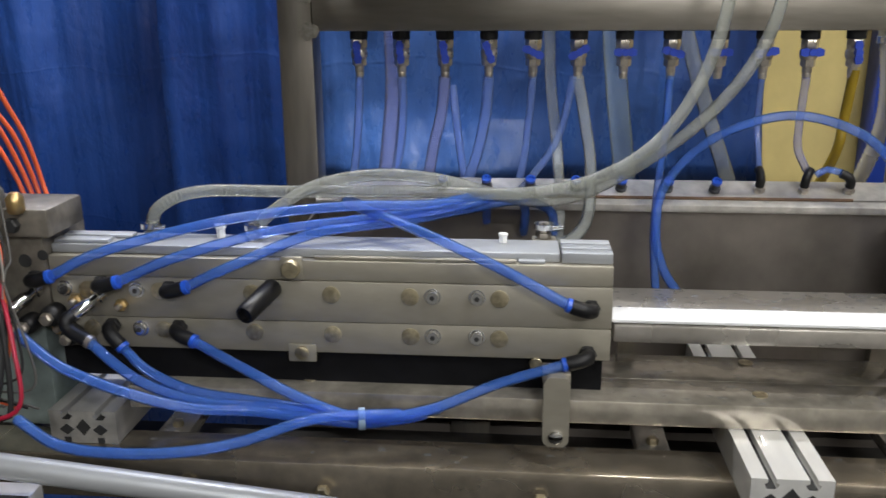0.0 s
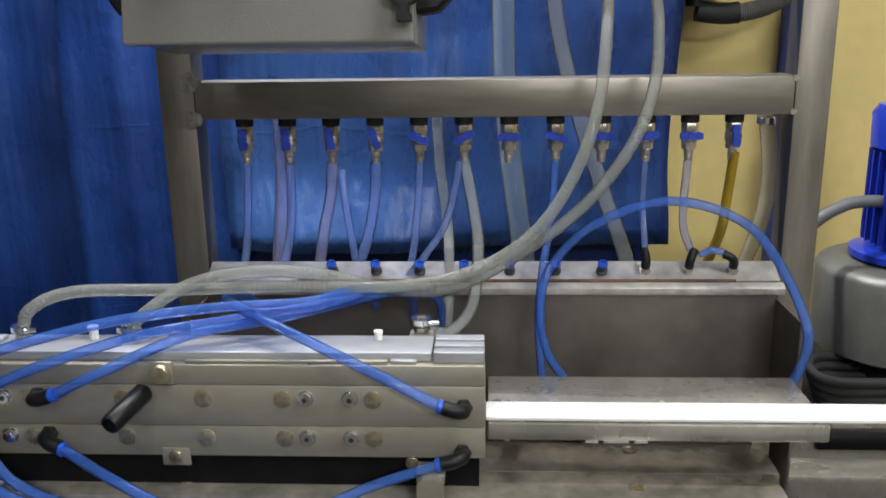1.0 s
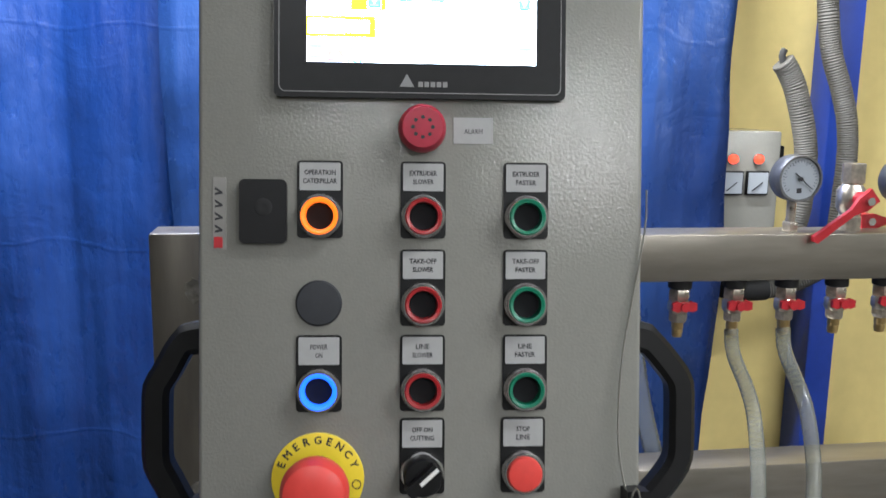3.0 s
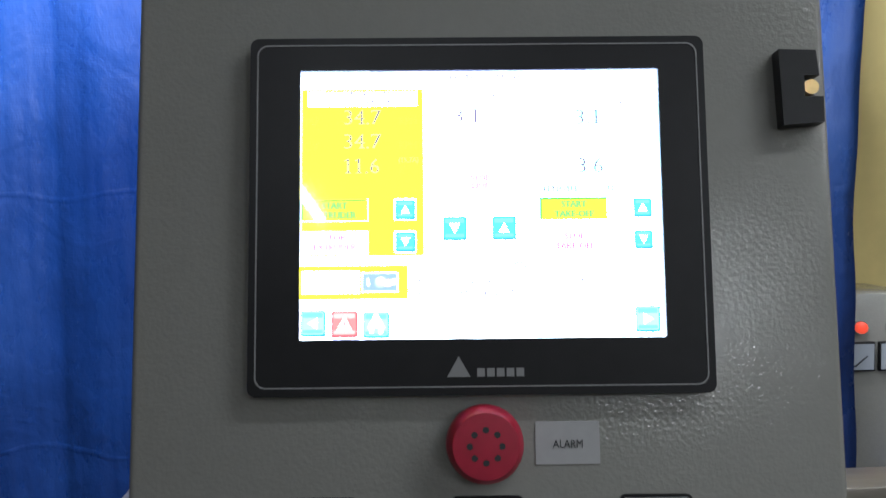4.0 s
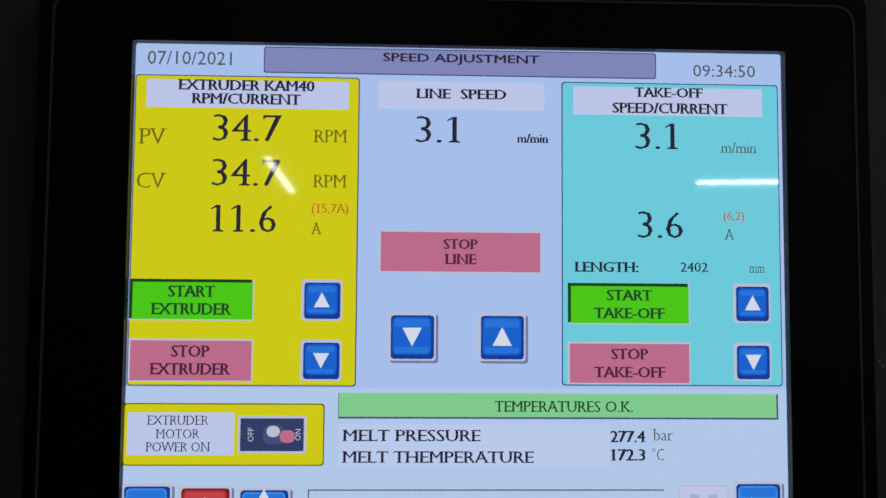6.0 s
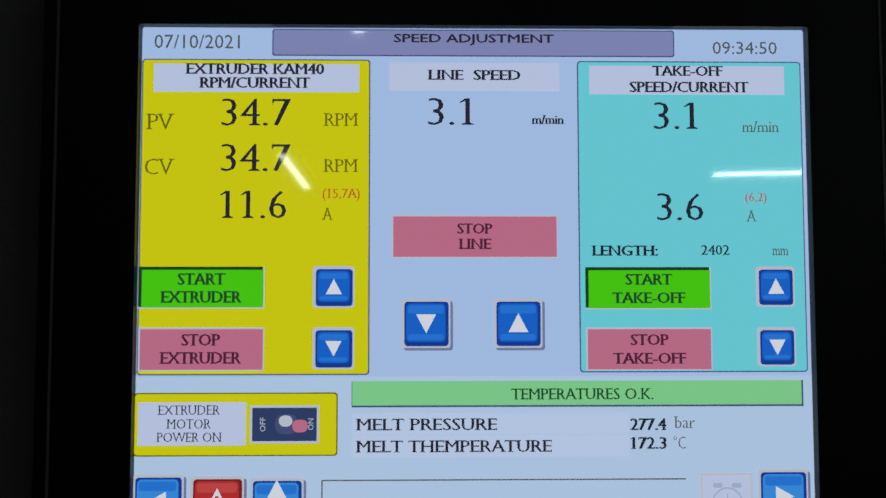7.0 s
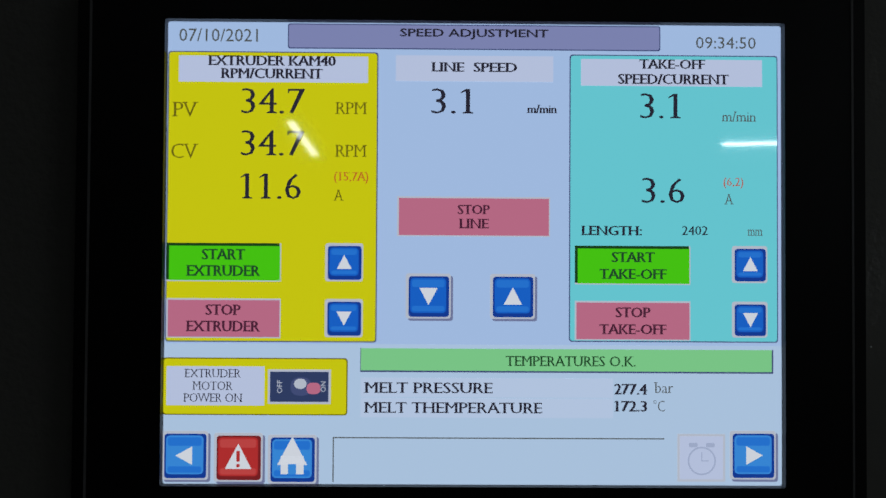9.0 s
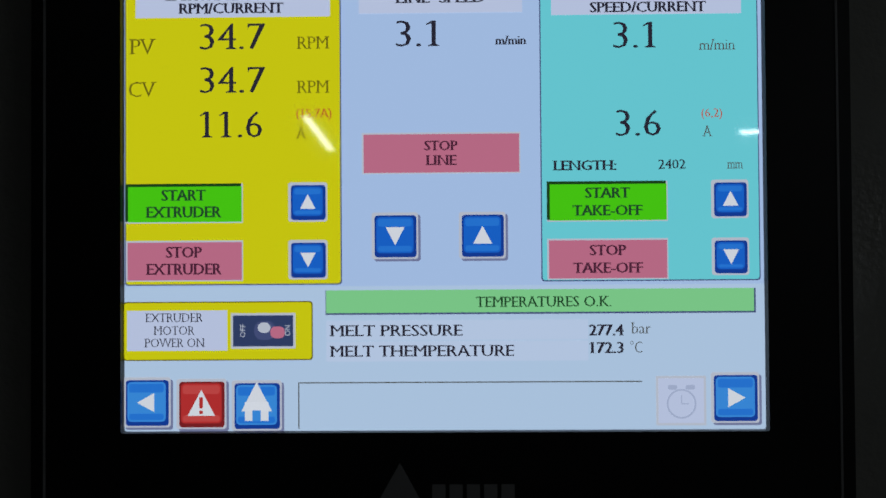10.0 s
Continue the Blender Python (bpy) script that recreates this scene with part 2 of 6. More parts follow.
def tarp_material(name, low, high):
    m = bpy.data.materials.new(name)
    m.use_nodes = True
    nt = m.node_tree
    b = nt.nodes["Principled BSDF"]
    b.inputs["Roughness"].default_value = 0.34
    tc = nt.nodes.new("ShaderNodeTexCoord")

    def node(kind, **ins):
        n = nt.nodes.new(kind)
        for k, v in ins.items():
            n.inputs[k.replace("_", " ")].default_value = v
        return n
    big = node("ShaderNodeTexNoise", Scale=2.2, Detail=4.0, Roughness=0.6)
    fine = node("ShaderNodeTexNoise", Scale=26.0, Detail=4.0, Roughness=0.6)
    mp = node("ShaderNodeMapping")
    mp.inputs["Scale"].default_value = (1.0, 1.0, 0.45)
    nt.links.new(tc.outputs["Object"], mp.inputs[0])
    weave = nt.nodes.new("ShaderNodeTexWave")
    weave.wave_type, weave.bands_direction = "BANDS", "Z"
    weave.inputs["Scale"].default_value, weave.inputs["Distortion"].default_value = 160, 0.6
    nt.links.new(tc.outputs["Object"], weave.inputs["Vector"])
    for n in (big, fine):
        nt.links.new(mp.outputs[0], n.inputs["Vector"])
    ramp = nt.nodes.new("ShaderNodeValToRGB")
    ramp.color_ramp.elements[0].position, ramp.color_ramp.elements[1].position = 0.32, 0.72
    ramp.color_ramp.elements[0].color, ramp.color_ramp.elements[1].color = (*low, 1), (*high, 1)
    nt.links.new(big.outputs["Fac"], ramp.inputs[0])
    nt.links.new(ramp.outputs[0], b.inputs["Base Color"])
    rr = node("ShaderNodeMapRange")
    rr.inputs[3].default_value, rr.inputs[4].default_value = 0.16, 0.42
    nt.links.new(fine.outputs["Fac"], rr.inputs[0])
    nt.links.new(rr.outputs[0], b.inputs["Roughness"])
    mp2 = node("ShaderNodeMapping")
    mp2.inputs["Scale"].default_value = (1.0, 1.0, 0.05)
    nt.links.new(tc.outputs["Object"], mp2.inputs[0])
    pleat = node("ShaderNodeTexNoise", Scale=8.0, Detail=3.0, Roughness=0.5, Distortion=0.15)
    nt.links.new(mp2.outputs[0], pleat.inputs["Vector"])
    crump = node("ShaderNodeTexNoise", Scale=7.0, Detail=5.0, Roughness=0.55, Distortion=0.9)
    nt.links.new(tc.outputs["Object"], crump.inputs["Vector"])
    away = nt.nodes.new("ShaderNodeMath")
    away.operation = "SUBTRACT"
    away.inputs[1].default_value = 0.5
    nt.links.new(crump.outputs["Fac"], away.inputs[0])
    ab = nt.nodes.new("ShaderNodeMath")
    ab.operation = "ABSOLUTE"
    nt.links.new(away.outputs[0], ab.inputs[0])
    lines = []
    for way, size in (("Z", 0.93), ("X", 0.52)):
        w = nt.nodes.new("ShaderNodeTexWave")
        w.wave_type, w.bands_direction = "BANDS", way
        for k, v in (("Scale", size), ("Distortion", 1.6), ("Detail", 3.0), ("Detail Scale", 3.0)):
            w.inputs[k].default_value = v
        nt.links.new(tc.outputs["Object"], w.inputs["Vector"])
        r = node("ShaderNodeMapRange")
        r.inputs[1].default_value, r.inputs[2].default_value = 0.9985, 1.0
        nt.links.new(w.outputs["Fac"], r.inputs[0])
        lines.append(r.outputs[0])
    last = None
    for src, strength, dist in ((pleat.outputs["Fac"], 0.6, 0.06), (ab.outputs[0], 0.10, 0.03), (lines[0], 0.13, 0.002), (lines[1], 0.10, 0.002), (fine.outputs["Fac"], 0.36, 0.008), (weave.outputs["Fac"], 0.05, 0.001)):
        bp = node("ShaderNodeBump", Strength=strength, Distance=dist)
        nt.links.new(src, bp.inputs["Height"])
        if last is not None:
            nt.links.new(last.outputs[0], bp.inputs["Normal"])
        last = bp
    nt.links.new(last.outputs[0], b.inputs["Normal"])
    return m


M_TARP = tarp_material("blue_woven_tarpaulin", (0.0020, 0.0140, 0.080), (0.0100, 0.044, 0.185))
# Paler and a little greyer than the other sheets.
M_TARP_PALE = tarp_material("paler_blue_tarpaulin", (0.0040, 0.0180, 0.085), (0.0200, 0.058, 0.178))

GLOW = 38.0


def screen_material(name, rgb, rough=0.035):
    """A lit patch of the display behind its glossy cover."""
    return material(name, (0.004, 0.004, 0.004), rough, emit=tuple(min(1.0, c * 0.99 + 0.005) for c in srgb(*rgb)), emit_strength=GLOW, spec=1.0)


S_BG = screen_material("screen_pale_blue", (185, 210, 250))
S_BG2 = screen_material("screen_pale_white", (196, 219, 247))
S_YEL = screen_material("screen_yellow", (226, 221, 0))
S_CYAN = screen_material("screen_cyan", (120, 222, 232))
S_GREEN = screen_material("screen_green", (84, 218, 4))
S_PINK = screen_material("screen_pink", (207, 118, 147))
S_GREENTX = screen_material("screen_dark_green_text", (32, 74, 40))
S_MAROON = screen_material("screen_maroon_text", (82, 34, 58))
S_LAB = screen_material("screen_label", (208, 217, 246))
S_TITLE = screen_material("screen_title_bar", (142, 147, 196))
S_LGREEN = screen_material("screen_light_green", (142, 222, 150))
S_BLUE = screen_material("screen_blue", (28, 106, 216))
S_LBLUE = screen_material("screen_light_blue", (66, 150, 236))
S_RED = screen_material("screen_red", (196, 48, 48))
S_WHITE = screen_material("screen_white", (236, 238, 246))
S_GREYFR = screen_material("screen_grey_frame", (204, 208, 222))
S_DARK = screen_material("screen_dark_text", (40, 38, 54))
S_MIDTX = screen_material("screen_grey_text", (92, 96, 96))
S_REDTX = screen_material("screen_red_text", (206, 78, 40))
S_NAVY = screen_material("screen_navy_photo", (52, 66, 108))
S_KEYSH = screen_material("screen_key_shadow", (126, 132, 170))
S_KEYED = screen_material("screen_key_edge", (16, 62, 160))
S_KEYRED = screen_material("screen_red_edge", (132, 30, 34))
S_SHINE = screen_material("screen_key_shine", (44, 126, 228))
S_REDSH = screen_material("screen_red_shine", (210, 74, 72))
S_MELT = screen_material("screen_pale_field", (206, 222, 250))
S_SUNK = screen_material("screen_sunk_edge", (24, 66, 22))
S_LINE = screen_material("screen_edge_line", (74, 84, 130))
S_OLIVE = screen_material("screen_olive_text", (116, 106, 14))


# ---------------------------------------------------------------- mesh helpers
def smooth_by_angle(me, angle=40):
    me.shade_smooth()
    me.set_sharp_from_angle(angle=radians(angle))


def part(name, bm, mat, parent=None, label="", smooth=True):
    me = bpy.data.meshes.new(name)
    bmesh.ops.recalc_face_normals(bm, faces=bm.faces)
    bm.to_mesh(me)
    bm.free()
    if smooth:
        smooth_by_angle(me)
    me.materials.append(mat)
    ob = new(name, me)
    if parent is not None:
        ob.parent = parent
    if label:
        ob["label"] = label
    return ob


def thing(name, m, label, category, group="", kind=""):
    e = new(name)
    e.empty_display_size = 0.02
    e.matrix_world = m
    return tagged(e, label, category, group, kind)


def box(bm, x0, x1, y0, y1, z0, z1, bevel=0.0, seg=2):
    r = bmesh.ops.create_cube(bm, size=1.0)
    vs = r["verts"]
    for v in vs:
        v.co = Vector(((x0 + x1) / 2 + v.co.x * (x1 - x0), (y0 + y1) / 2 + v.co.y * (y1 - y0), (z0 + z1) / 2 + v.co.z * (z1 - z0)))
    if bevel:
        es = list({e for v in vs for e in v.link_edges})
        bmesh.ops.bevel(bm, geom=es, offset=bevel, segments=seg, profile=0.5, affect="EDGES")
    return bm


def boxm(*a, bevel=0.0, seg=2):
    return box(bmesh.new(), *a, bevel=bevel, seg=seg)


def lathe(bm, profile, origin=(0, 0, 0), axis=(0, 0, 1), seg=20, close=True):
    """Turn a profile of (radius, height) round an axis."""
    q = Vector((0, 0, 1)).rotation_difference(Vector(axis))
    rings = []
    for r, h in profile:
        rings.append([bm.verts.new(Vector(origin) + q @ Vector((r * math.cos(2 * math.pi * k / seg), r * math.sin(2 * math.pi * k / seg), h))) for k in range(seg)])
    for a, b in zip(rings, rings[1:]):
        for k in range(seg):
            bm.faces.new((a[k], a[(k + 1) % seg], b[(k + 1) % seg], b[k]))
    if close:
        bm.faces.new(list(reversed(rings[0])))
        bm.faces.new(rings[-1])
    return bm


def cyl(bm, origin, axis, r, h, seg=20, chamfer=0.0):
    c = chamfer
    prof = [(r, 0), (r, h)] if not c else [(r - c, 0), (r, c), (r, h - c), (r - c, h)]
    return lathe(bm, prof, origin, axis, seg)


def spline(pts, step):
    """Points along a smooth curve through the given ones."""
    p = [Vector(q) for q in pts]
    p = [2 * p[0] - p[1]] + p + [2 * p[-1] - p[-2]]
    out = []
    for i in range(1, len(p) - 2):
        n = max(2, int((p[i + 1] - p[i]).length / step))
        for k in range(n):
            t = k / n
            a, b, c, d = p[i - 1], p[i], p[i + 1], p[i + 2]
            out.append(0.5 * (2 * b + (c - a) * t + (2 * a - 5 * b + 4 * c - d) * t * t + (3 * b - a - 3 * c + d) * t ** 3))
    out.append(p[-2])
    return out


def hose(bm, pts, r, seg=10, step=0.012, rib=0.0, pitch=0.006):
    """A round hose along a smooth path; rib: height of its ribs."""
    path = spline(pts, pitch / 2 if rib else step)
    up, rings = Vector((0.13, 0.2, 0.97)), []
    for i, c in enumerate(path):
        d = (path[min(i + 1, len(path) - 1)] - path[max(i - 1, 0)]).normalized()
        up = (up - d * up.dot(d)).normalized()
        side = d.cross(up)
        rr = r + (rib if i % 2 else 0)
        rings.append([bm.verts.new(c + rr * (math.cos(2 * math.pi * k / seg) * up + math.sin(2 * math.pi * k / seg) * side)) for k in range(seg)])
    for a, b in zip(rings, rings[1:]):
        for k in range(seg):
            bm.faces.new((a[k], a[(k + 1) % seg], b[(k + 1) % seg], b[k]))
    bm.faces.new(list(reversed(rings[0])))
    bm.faces.new(rings[-1])
    return bm


def hose_thing(name, pts, r, mat, label, category="hose", group="", rib=0.0, pitch=0.006, seg=10):
    return tagged(part(name, hose(bmesh.new(), pts, r, seg, 0.01, rib, pitch), mat), label, category, group)


def outline(bm, pts, y0, y1):
    """A plate in the x-z plane with the given outline, from y0 to y1."""
    a = [bm.verts.new((x, y0, z)) for x, z in pts]
    b = [bm.verts.new((x, y1, z)) for x, z in pts]
    n = len(pts)
    bm.faces.new(a)
    bm.faces.new(list(reversed(b)))
    for k in range(n):
        bm.faces.new((a[k], b[k], b[(k + 1) % n], a[(k + 1) % n]))
    return bm


def rounded(x0, x1, z0, z1, r, n=5):
    out = []
    for cx, cz, a0 in ((x1 - r, z1 - r, 0), (x0 + r, z1 - r, 90), (x0 + r, z0 + r, 180), (x1 - r, z0 + r, 270)):
        for k in range(n + 1):
            a = radians(a0 + 90 * k / n)
            out.append((cx + r * math.cos(a), cz + r * math.sin(a)))
    return out


def frame_bm(outer, inner, y0, y1):
    """A flat ring between two outlines of equal count, from y0 to y1."""
    bm = bmesh.new()
    vs = [[bm.verts.new((x, y, z)) for x, z in o] for o in (outer, inner) for y in (y0, y1)]
    n = len(outer)
    for k in range(n):
        j = (k + 1) % n
        bm.faces.new((vs[0][k], vs[0][j], vs[2][j], vs[2][k]))
        bm.faces.new((vs[1][k], vs[3][k], vs[3][j], vs[1][j]))
        bm.faces.new((vs[0][k], vs[1][k], vs[1][j], vs[0][j]))
        bm.faces.new((vs[2][k], vs[2][j], vs[3][j], vs[3][k]))
    return bm


def add_serifs(me, stem, arm, slab):
    """Give flat lettering heavy stems, thin arms and small bracketed feet, like a book face."""
    bm = bmesh.new()
    bm.from_mesh(me)
    bmesh.ops.remove_doubles(bm, verts=bm.verts, dist=1e-5)
    move, rims = {}, {}
    for v in bm.verts:
        es = [e for e in v.link_edges if len(e.link_faces) == 1]
        if len(es) != 2:
            continue
        rims[v] = es
        ns = []
        for e in es:
            a, b = e.verts
            n = Vector((b.co.y - a.co.y, a.co.x - b.co.x, 0)).normalized()
            ns.append(-n if n.dot(e.link_faces[0].calc_center_median() - a.co) > 0 else n)
        m = (ns[0] + ns[1]) / max(0.5, 1 + ns[0].dot(ns[1]))
        move[v] = Vector((m.x * stem, m.y * arm, 0))
    for v, d in move.items():
        v.co += d
    tall, quads = max(v.co.y for v in bm.verts), []
    for v, es in rims.items():
        if not (abs(v.co.y) < 0.035 or abs(v.co.y - tall) < 0.03):
            continue
        flat = [e for e in es if abs(e.verts[0].co.y - e.verts[1].co.y) < 0.004 and e.calc_length() > 0.03]
        if len(flat) != 1:
            continue
        side = es[0] if flat[0] is es[1] else es[1]
        p, q, r = v.co.copy(), side.other_vert(v).co.copy(), flat[0].other_vert(v).co.copy()
        u, out, up = (q - p).normalized(), Vector((math.copysign(1, p.x - r.x), 0, 0)), Vector((0, math.copysign(1, q.y - p.y), 0))
        if (q - p).length > 0.2 and abs(u.x) < 0.75:
            if me.name.startswith("numeral") and p.y > 0.3:
                if out.x < 0 and abs(u.x) < 0.05:
                    quads.append([p, p + out * slab * 1.5 - Vector((0, 0.085, 0)), p + out * slab * 1.5 - Vector((0, 0.115, 0)), p - Vector((0, 0.06, 0))])
                continue
            quads.append([p, p + out * slab, p + out * slab + up * 0.022, p + u * 0.055])
        elif (q - p).length < 0.15 and abs(u.x) < 0.3:
            quads.append([q, q + up * 0.085, q - out * 0.05])
    for qd in quads if slab else ():
        bm.faces.new([bm.verts.new(c) for c in qd])
    bmesh.ops.recalc_face_normals(bm, faces=bm.faces)
    bm.to_mesh(me)
    bm.free()


def text_part(words, x, y, z, mat, parent, height=None, width=None, align="CENTER", name="text", turn=None, serif=None):
    """Flat lettering in the x-z plane, facing -y, fitted to a height and a width."""
    cu = bpy.data.curves.new(name, "FONT")
    cu.body, cu.align_x, cu.resolution_u = words, "CENTER", 2
    tmp = bpy.data.objects.new(name, cu)
    scene.collection.objects.link(tmp)
    dg = bpy.context.evaluated_depsgraph_get()
    me = bpy.data.meshes.new_from_object(tmp.evaluated_get(dg))
    bpy.data.objects.remove(tmp)
    bpy.data.curves.remove(cu)
    if serif:
        me.name = name if any(c.isalpha() for c in words) else "numeral"
        add_serifs(me, *serif)
    co = np.array([v.co for v in me.vertices])
    lo, hi = co.min(0), co.max(0)
    sy = height / (hi[1] - lo[1]) if height else None
    sx = width / (hi[0] - lo[0]) if width else sy
    sy = sy or sx
    off = {"CENTER": (lo[0] + hi[0]) / 2, "LEFT": lo[0], "RIGHT": hi[0]}[align]
    mid = (lo[1] + hi[1]) / 2
    for v in me.vertices:
        p = Vector(((v.co.x - off) * sx, 0, (v.co.y - mid) * sy))
        if turn is not None:
            p = Matrix.Rotation(radians(turn), 3, "Y") @ p
        v.co = Vector((x, y, z)) + p
    me.materials.clear()
    me.materials.append(mat)
    ob = new(name, me)
    ob.parent = parent
    return ob


# ---------------------------------------------------------------- the room
def setting(name, bm, mat, label, category):
    return tagged(part(name, bm, mat), label, category, kind="structure")


setting("floor", boxm(-4, 4, -6, 1.2, -0.1, 0), M_FLOOR, "worn grey concrete workshop floor", "floor")
setting("ceiling", boxm(-4, 4, -6, 1.2, 3.4, 3.5), M_CEIL, "plain white workshop ceiling", "ceiling")
setting("wall_north", boxm(-4, 4, 0.97, 1.2, 0, 3.4), M_WALL, "pale yellow painted wall behind the tarpaulin", "wall")
setting("wall_south", boxm(-4, 4, -6.1, -6, 0, 3.4), M_PLAINWALL, "plain wall behind the camera", "wall")
setting("wall_west", boxm(-4.1, -4, -6, 1.2, 0, 3.4), M_PLAINWALL, "plain side wall of the workshop", "wall")
setting("wall_east", boxm(4, 4.1, -6, 1.2, 0, 3.4), M_PLAINWALL, "plain side wall of the workshop", "wall")
setting("column", boxm(0.850, 0.905, 0.90, 0.969, 0, 3.4, bevel=0.004), M_BLUEPOST, "blue painted steel column against the yellow wall", "column")
setting("trim", boxm(0.9055, 0.925, 0.955, 0.969, 0, 3.4, bevel=0.002), M_WALL, "yellow trim beside the blue column", "trim")

# Housings for all six, the three added ones included.
for x, y, z, length, turn, *_ in FITTINGS:
    f = thing("ceiling_lamp", pose(x, y, z, 0, 0, turn), "white fluorescent batten hanging overhead, out of view", "lamp", "ceiling lamps")
    part("housing", boxm(-length / 2 - 0.03, length / 2 + 0.03, -0.05, 0.05, 0.012, 0.07, bevel=0.01), M_WHITE, f)
    for s in (-0.5, 0.5):
        part("hanger", cyl(bmesh.new(), (s * length * 0.8, 0, 0.07), (0, 0, 1), 0.004, 3.4 - z - 0.07, 8), M_WIRE, f)


def tarp_sheet(x0, x1, z0, z1, y, depth, folds, seed, hem=0.012, flare=0.0, crumple=0.006):
    """A hanging sheet: soft folds that run down, and small crumples."""
    bm = bmesh.new()
    nx, nz = int((x1 - x0) / 0.022), int((z1 - z0) / 0.035)
    g = []
    for i in range(nx + 1):
        row = []
        for k in range(nz + 1):
            x, z = x0 + (x1 - x0) * i / nx, z0 + (z1 - z0) * k / nz
            f = noise.noise(Vector((x * folds, z * 0.35, seed)))
            f2 = noise.noise(Vector((x * folds * 2.7 + 0.25 * z, z * 0.7, seed + 7)))
            c = noise.noise(Vector((x * 8, z * 6, seed + 3)))
            c2 = noise.noise(Vector((x * 17, z * 15, seed + 11)))
            e = hem * noise.noise(Vector((z * 3, seed, 2))) if i in (0, nx) else 0
            row.append(bm.verts.new((x + e, y + depth * (f + 0.5 * f2) + crumple * c + 0.5 * crumple * c2 - flare * math.exp(-((z - z0) / 0.10) ** 2) * math.exp(-((x + 0.05) / 0.22) ** 2), z)))
        g.append(row)
    for i in range(nx):
        for k in range(nz):
            bm.faces.new((g[i][k], g[i + 1][k], g[i + 1][k + 1], g[i][k + 1]))
    return bm


def tarp(name, bm, label, mat=M_TARP):
    ob = part(name, bm, mat)
    s = ob.modifiers.new("thickness", "SOLIDIFY")
    s.thickness = 0.0015
    return tagged(ob, label, "tarpaulin", "blue tarpaulins")


tarp("tarpaulin", tarp_sheet(-0.30, 0.606, 0.965, 2.9, 0.81, 0.030, 4.5, 1, flare=0.075, crumple=0.010), "paler blue woven plastic tarpaulin hung behind the machine, creased", M_TARP_PALE)
tarp("tarpaulin", tarp_sheet(-0.55, 0.58, 0.02, 1.35, 0.875, 0.012, 4.0, 5), "darker lower length of blue tarpaulin behind the tank")
tarp("tarpaulin", tarp_sheet(-2.8, -0.47, 0.02, 2.9, 0.875, 0.060, 3.8, 9), "long blue tarpaulin with soft upright folds")
tarp("tarpaulin", tarp_sheet(-0.63, -0.285, 0.02, 2.9, 0.818, 0.036, 4.8, 4), "narrow length of blue tarpaulin reaching down to the floor")
rail = thing("curtain_rail", pose(0, 0.845, 2.9), "thin steel rail that carries the blue tarpaulins", "rail")
part("rod", cyl(bmesh.new(), (-2.8, 0, 0), (1, 0, 0), 0.01, 3.5, 10), M_WIRE, rail)
for x in (-2.6, -0.9, 0.6):
    part("bracket", boxm(x - 0.01, x + 0.01, 0, 0.125, -0.01, 0.01), M_WIRE, rail)

# switch box on the wall
sb = thing("switch_box", pose(0.668, 0.89, 1.458), "light grey wall switch box with red lamps and meters", "electrical box")
part("housing", boxm(-0.055, 0.055, -0.06, 0.079, 0, 0.252, bevel=0.004), M_PANEL, sb)
part("latch", boxm(0.057, 0.064, -0.055, -0.04, 0.205, 0.227, bevel=0.002), M_BLACK, sb)
M_LED = material("lit_red_lamp", (0.5, 0.02, 0.01), 0.3, emit=(1.0, 0.10, 0.05), emit_strength=2.2)
for x in (-0.034, 0.013):
    l = part("indicator", cyl(bmesh.new(), (x, -0.06, 0.204), (0, -1, 0), 0.010, 0.004, 16), M_CHROME, sb)
    part("lens", lathe(bmesh.new(), [(0.0085, 0), (0.008, 0.004), (0.004, 0.007)], (x, -0.064, 0.204), (0, -1, 0), 14), M_LED, l, "glowing red lens")
    me = part("meter", boxm(x - 0.021, x + 0.021, -0.066, -0.06, 0.142, 0.184, bevel=0.002), M_BLACK, sb, "square black panel meter")
    part("dial", boxm(x - 0.018, x + 0.018, -0.0675, -0.0658, 0.145, 0.181), M_DIAL, me)
    part("needle", outline(bmesh.new(), [(x - 0.012, 0.150), (x - 0.010, 0.149), (x + 0.008, 0.164), (x + 0.007, 0.165)], -0.0690, -0.0680), M_INK, me)
part("gland", cyl(bmesh.new(), (-0.02, -0.02, 0), (0, 0, -1), 0.018, 0.02, 14), M_BLACK, sb)

hose_thing("corrugated_hose", [(0.79, 0.86, 2.05), (0.805, 0.86, 1.92), (0.82, 0.86, 1.844), (0.845, 0.86, 1.78), (0.863, 0.86, 1.716), (0.867, 0.86, 1.629), (0.852, 0.86, 1.487), (0.797, 0.86, 1.441), (0.727, 0.865, 1.423), (0.66, 0.87, 1.428)],
           0.0175, M_GREYHOSE, "thick grey corrugated hose looping under the switch box", group="grey wall hoses", rib=0.0012, pitch=0.0046, seg=12)
hose_thing("hose_sleeve", [(0.735, 0.865, 1.4245), (0.70, 0.868, 1.423), (0.652, 0.87, 1.429)], 0.0215, M_RUBBER, "black rubber sleeve on the end of the grey hose", "sleeve")
hose_thing("corrugated_hose", [(0.695, 0.80, 1.826), (0.706, 0.80, 1.812), (0.724, 0.80, 1.777), (0.746, 0.80, 1.705), (0.753, 0.80, 1.643), (0.752, 0.81, 1.56), (0.742, 0.83, 1.50), (0.726, 0.85, 1.49)],
           0.0185, M_GREYHOSE, "grey corrugated hose with a cut upper end", group="grey wall hoses", rib=0.0012, pitch=0.0046, seg=12)
hose_thing("cut_wires", [(0.700, 0.80, 1.815), (0.693, 0.80, 1.836), (0.697, 0.80, 1.846)], 0.006, M_RUBBER, "stub of black wires sticking out of the cut hose", "wires")

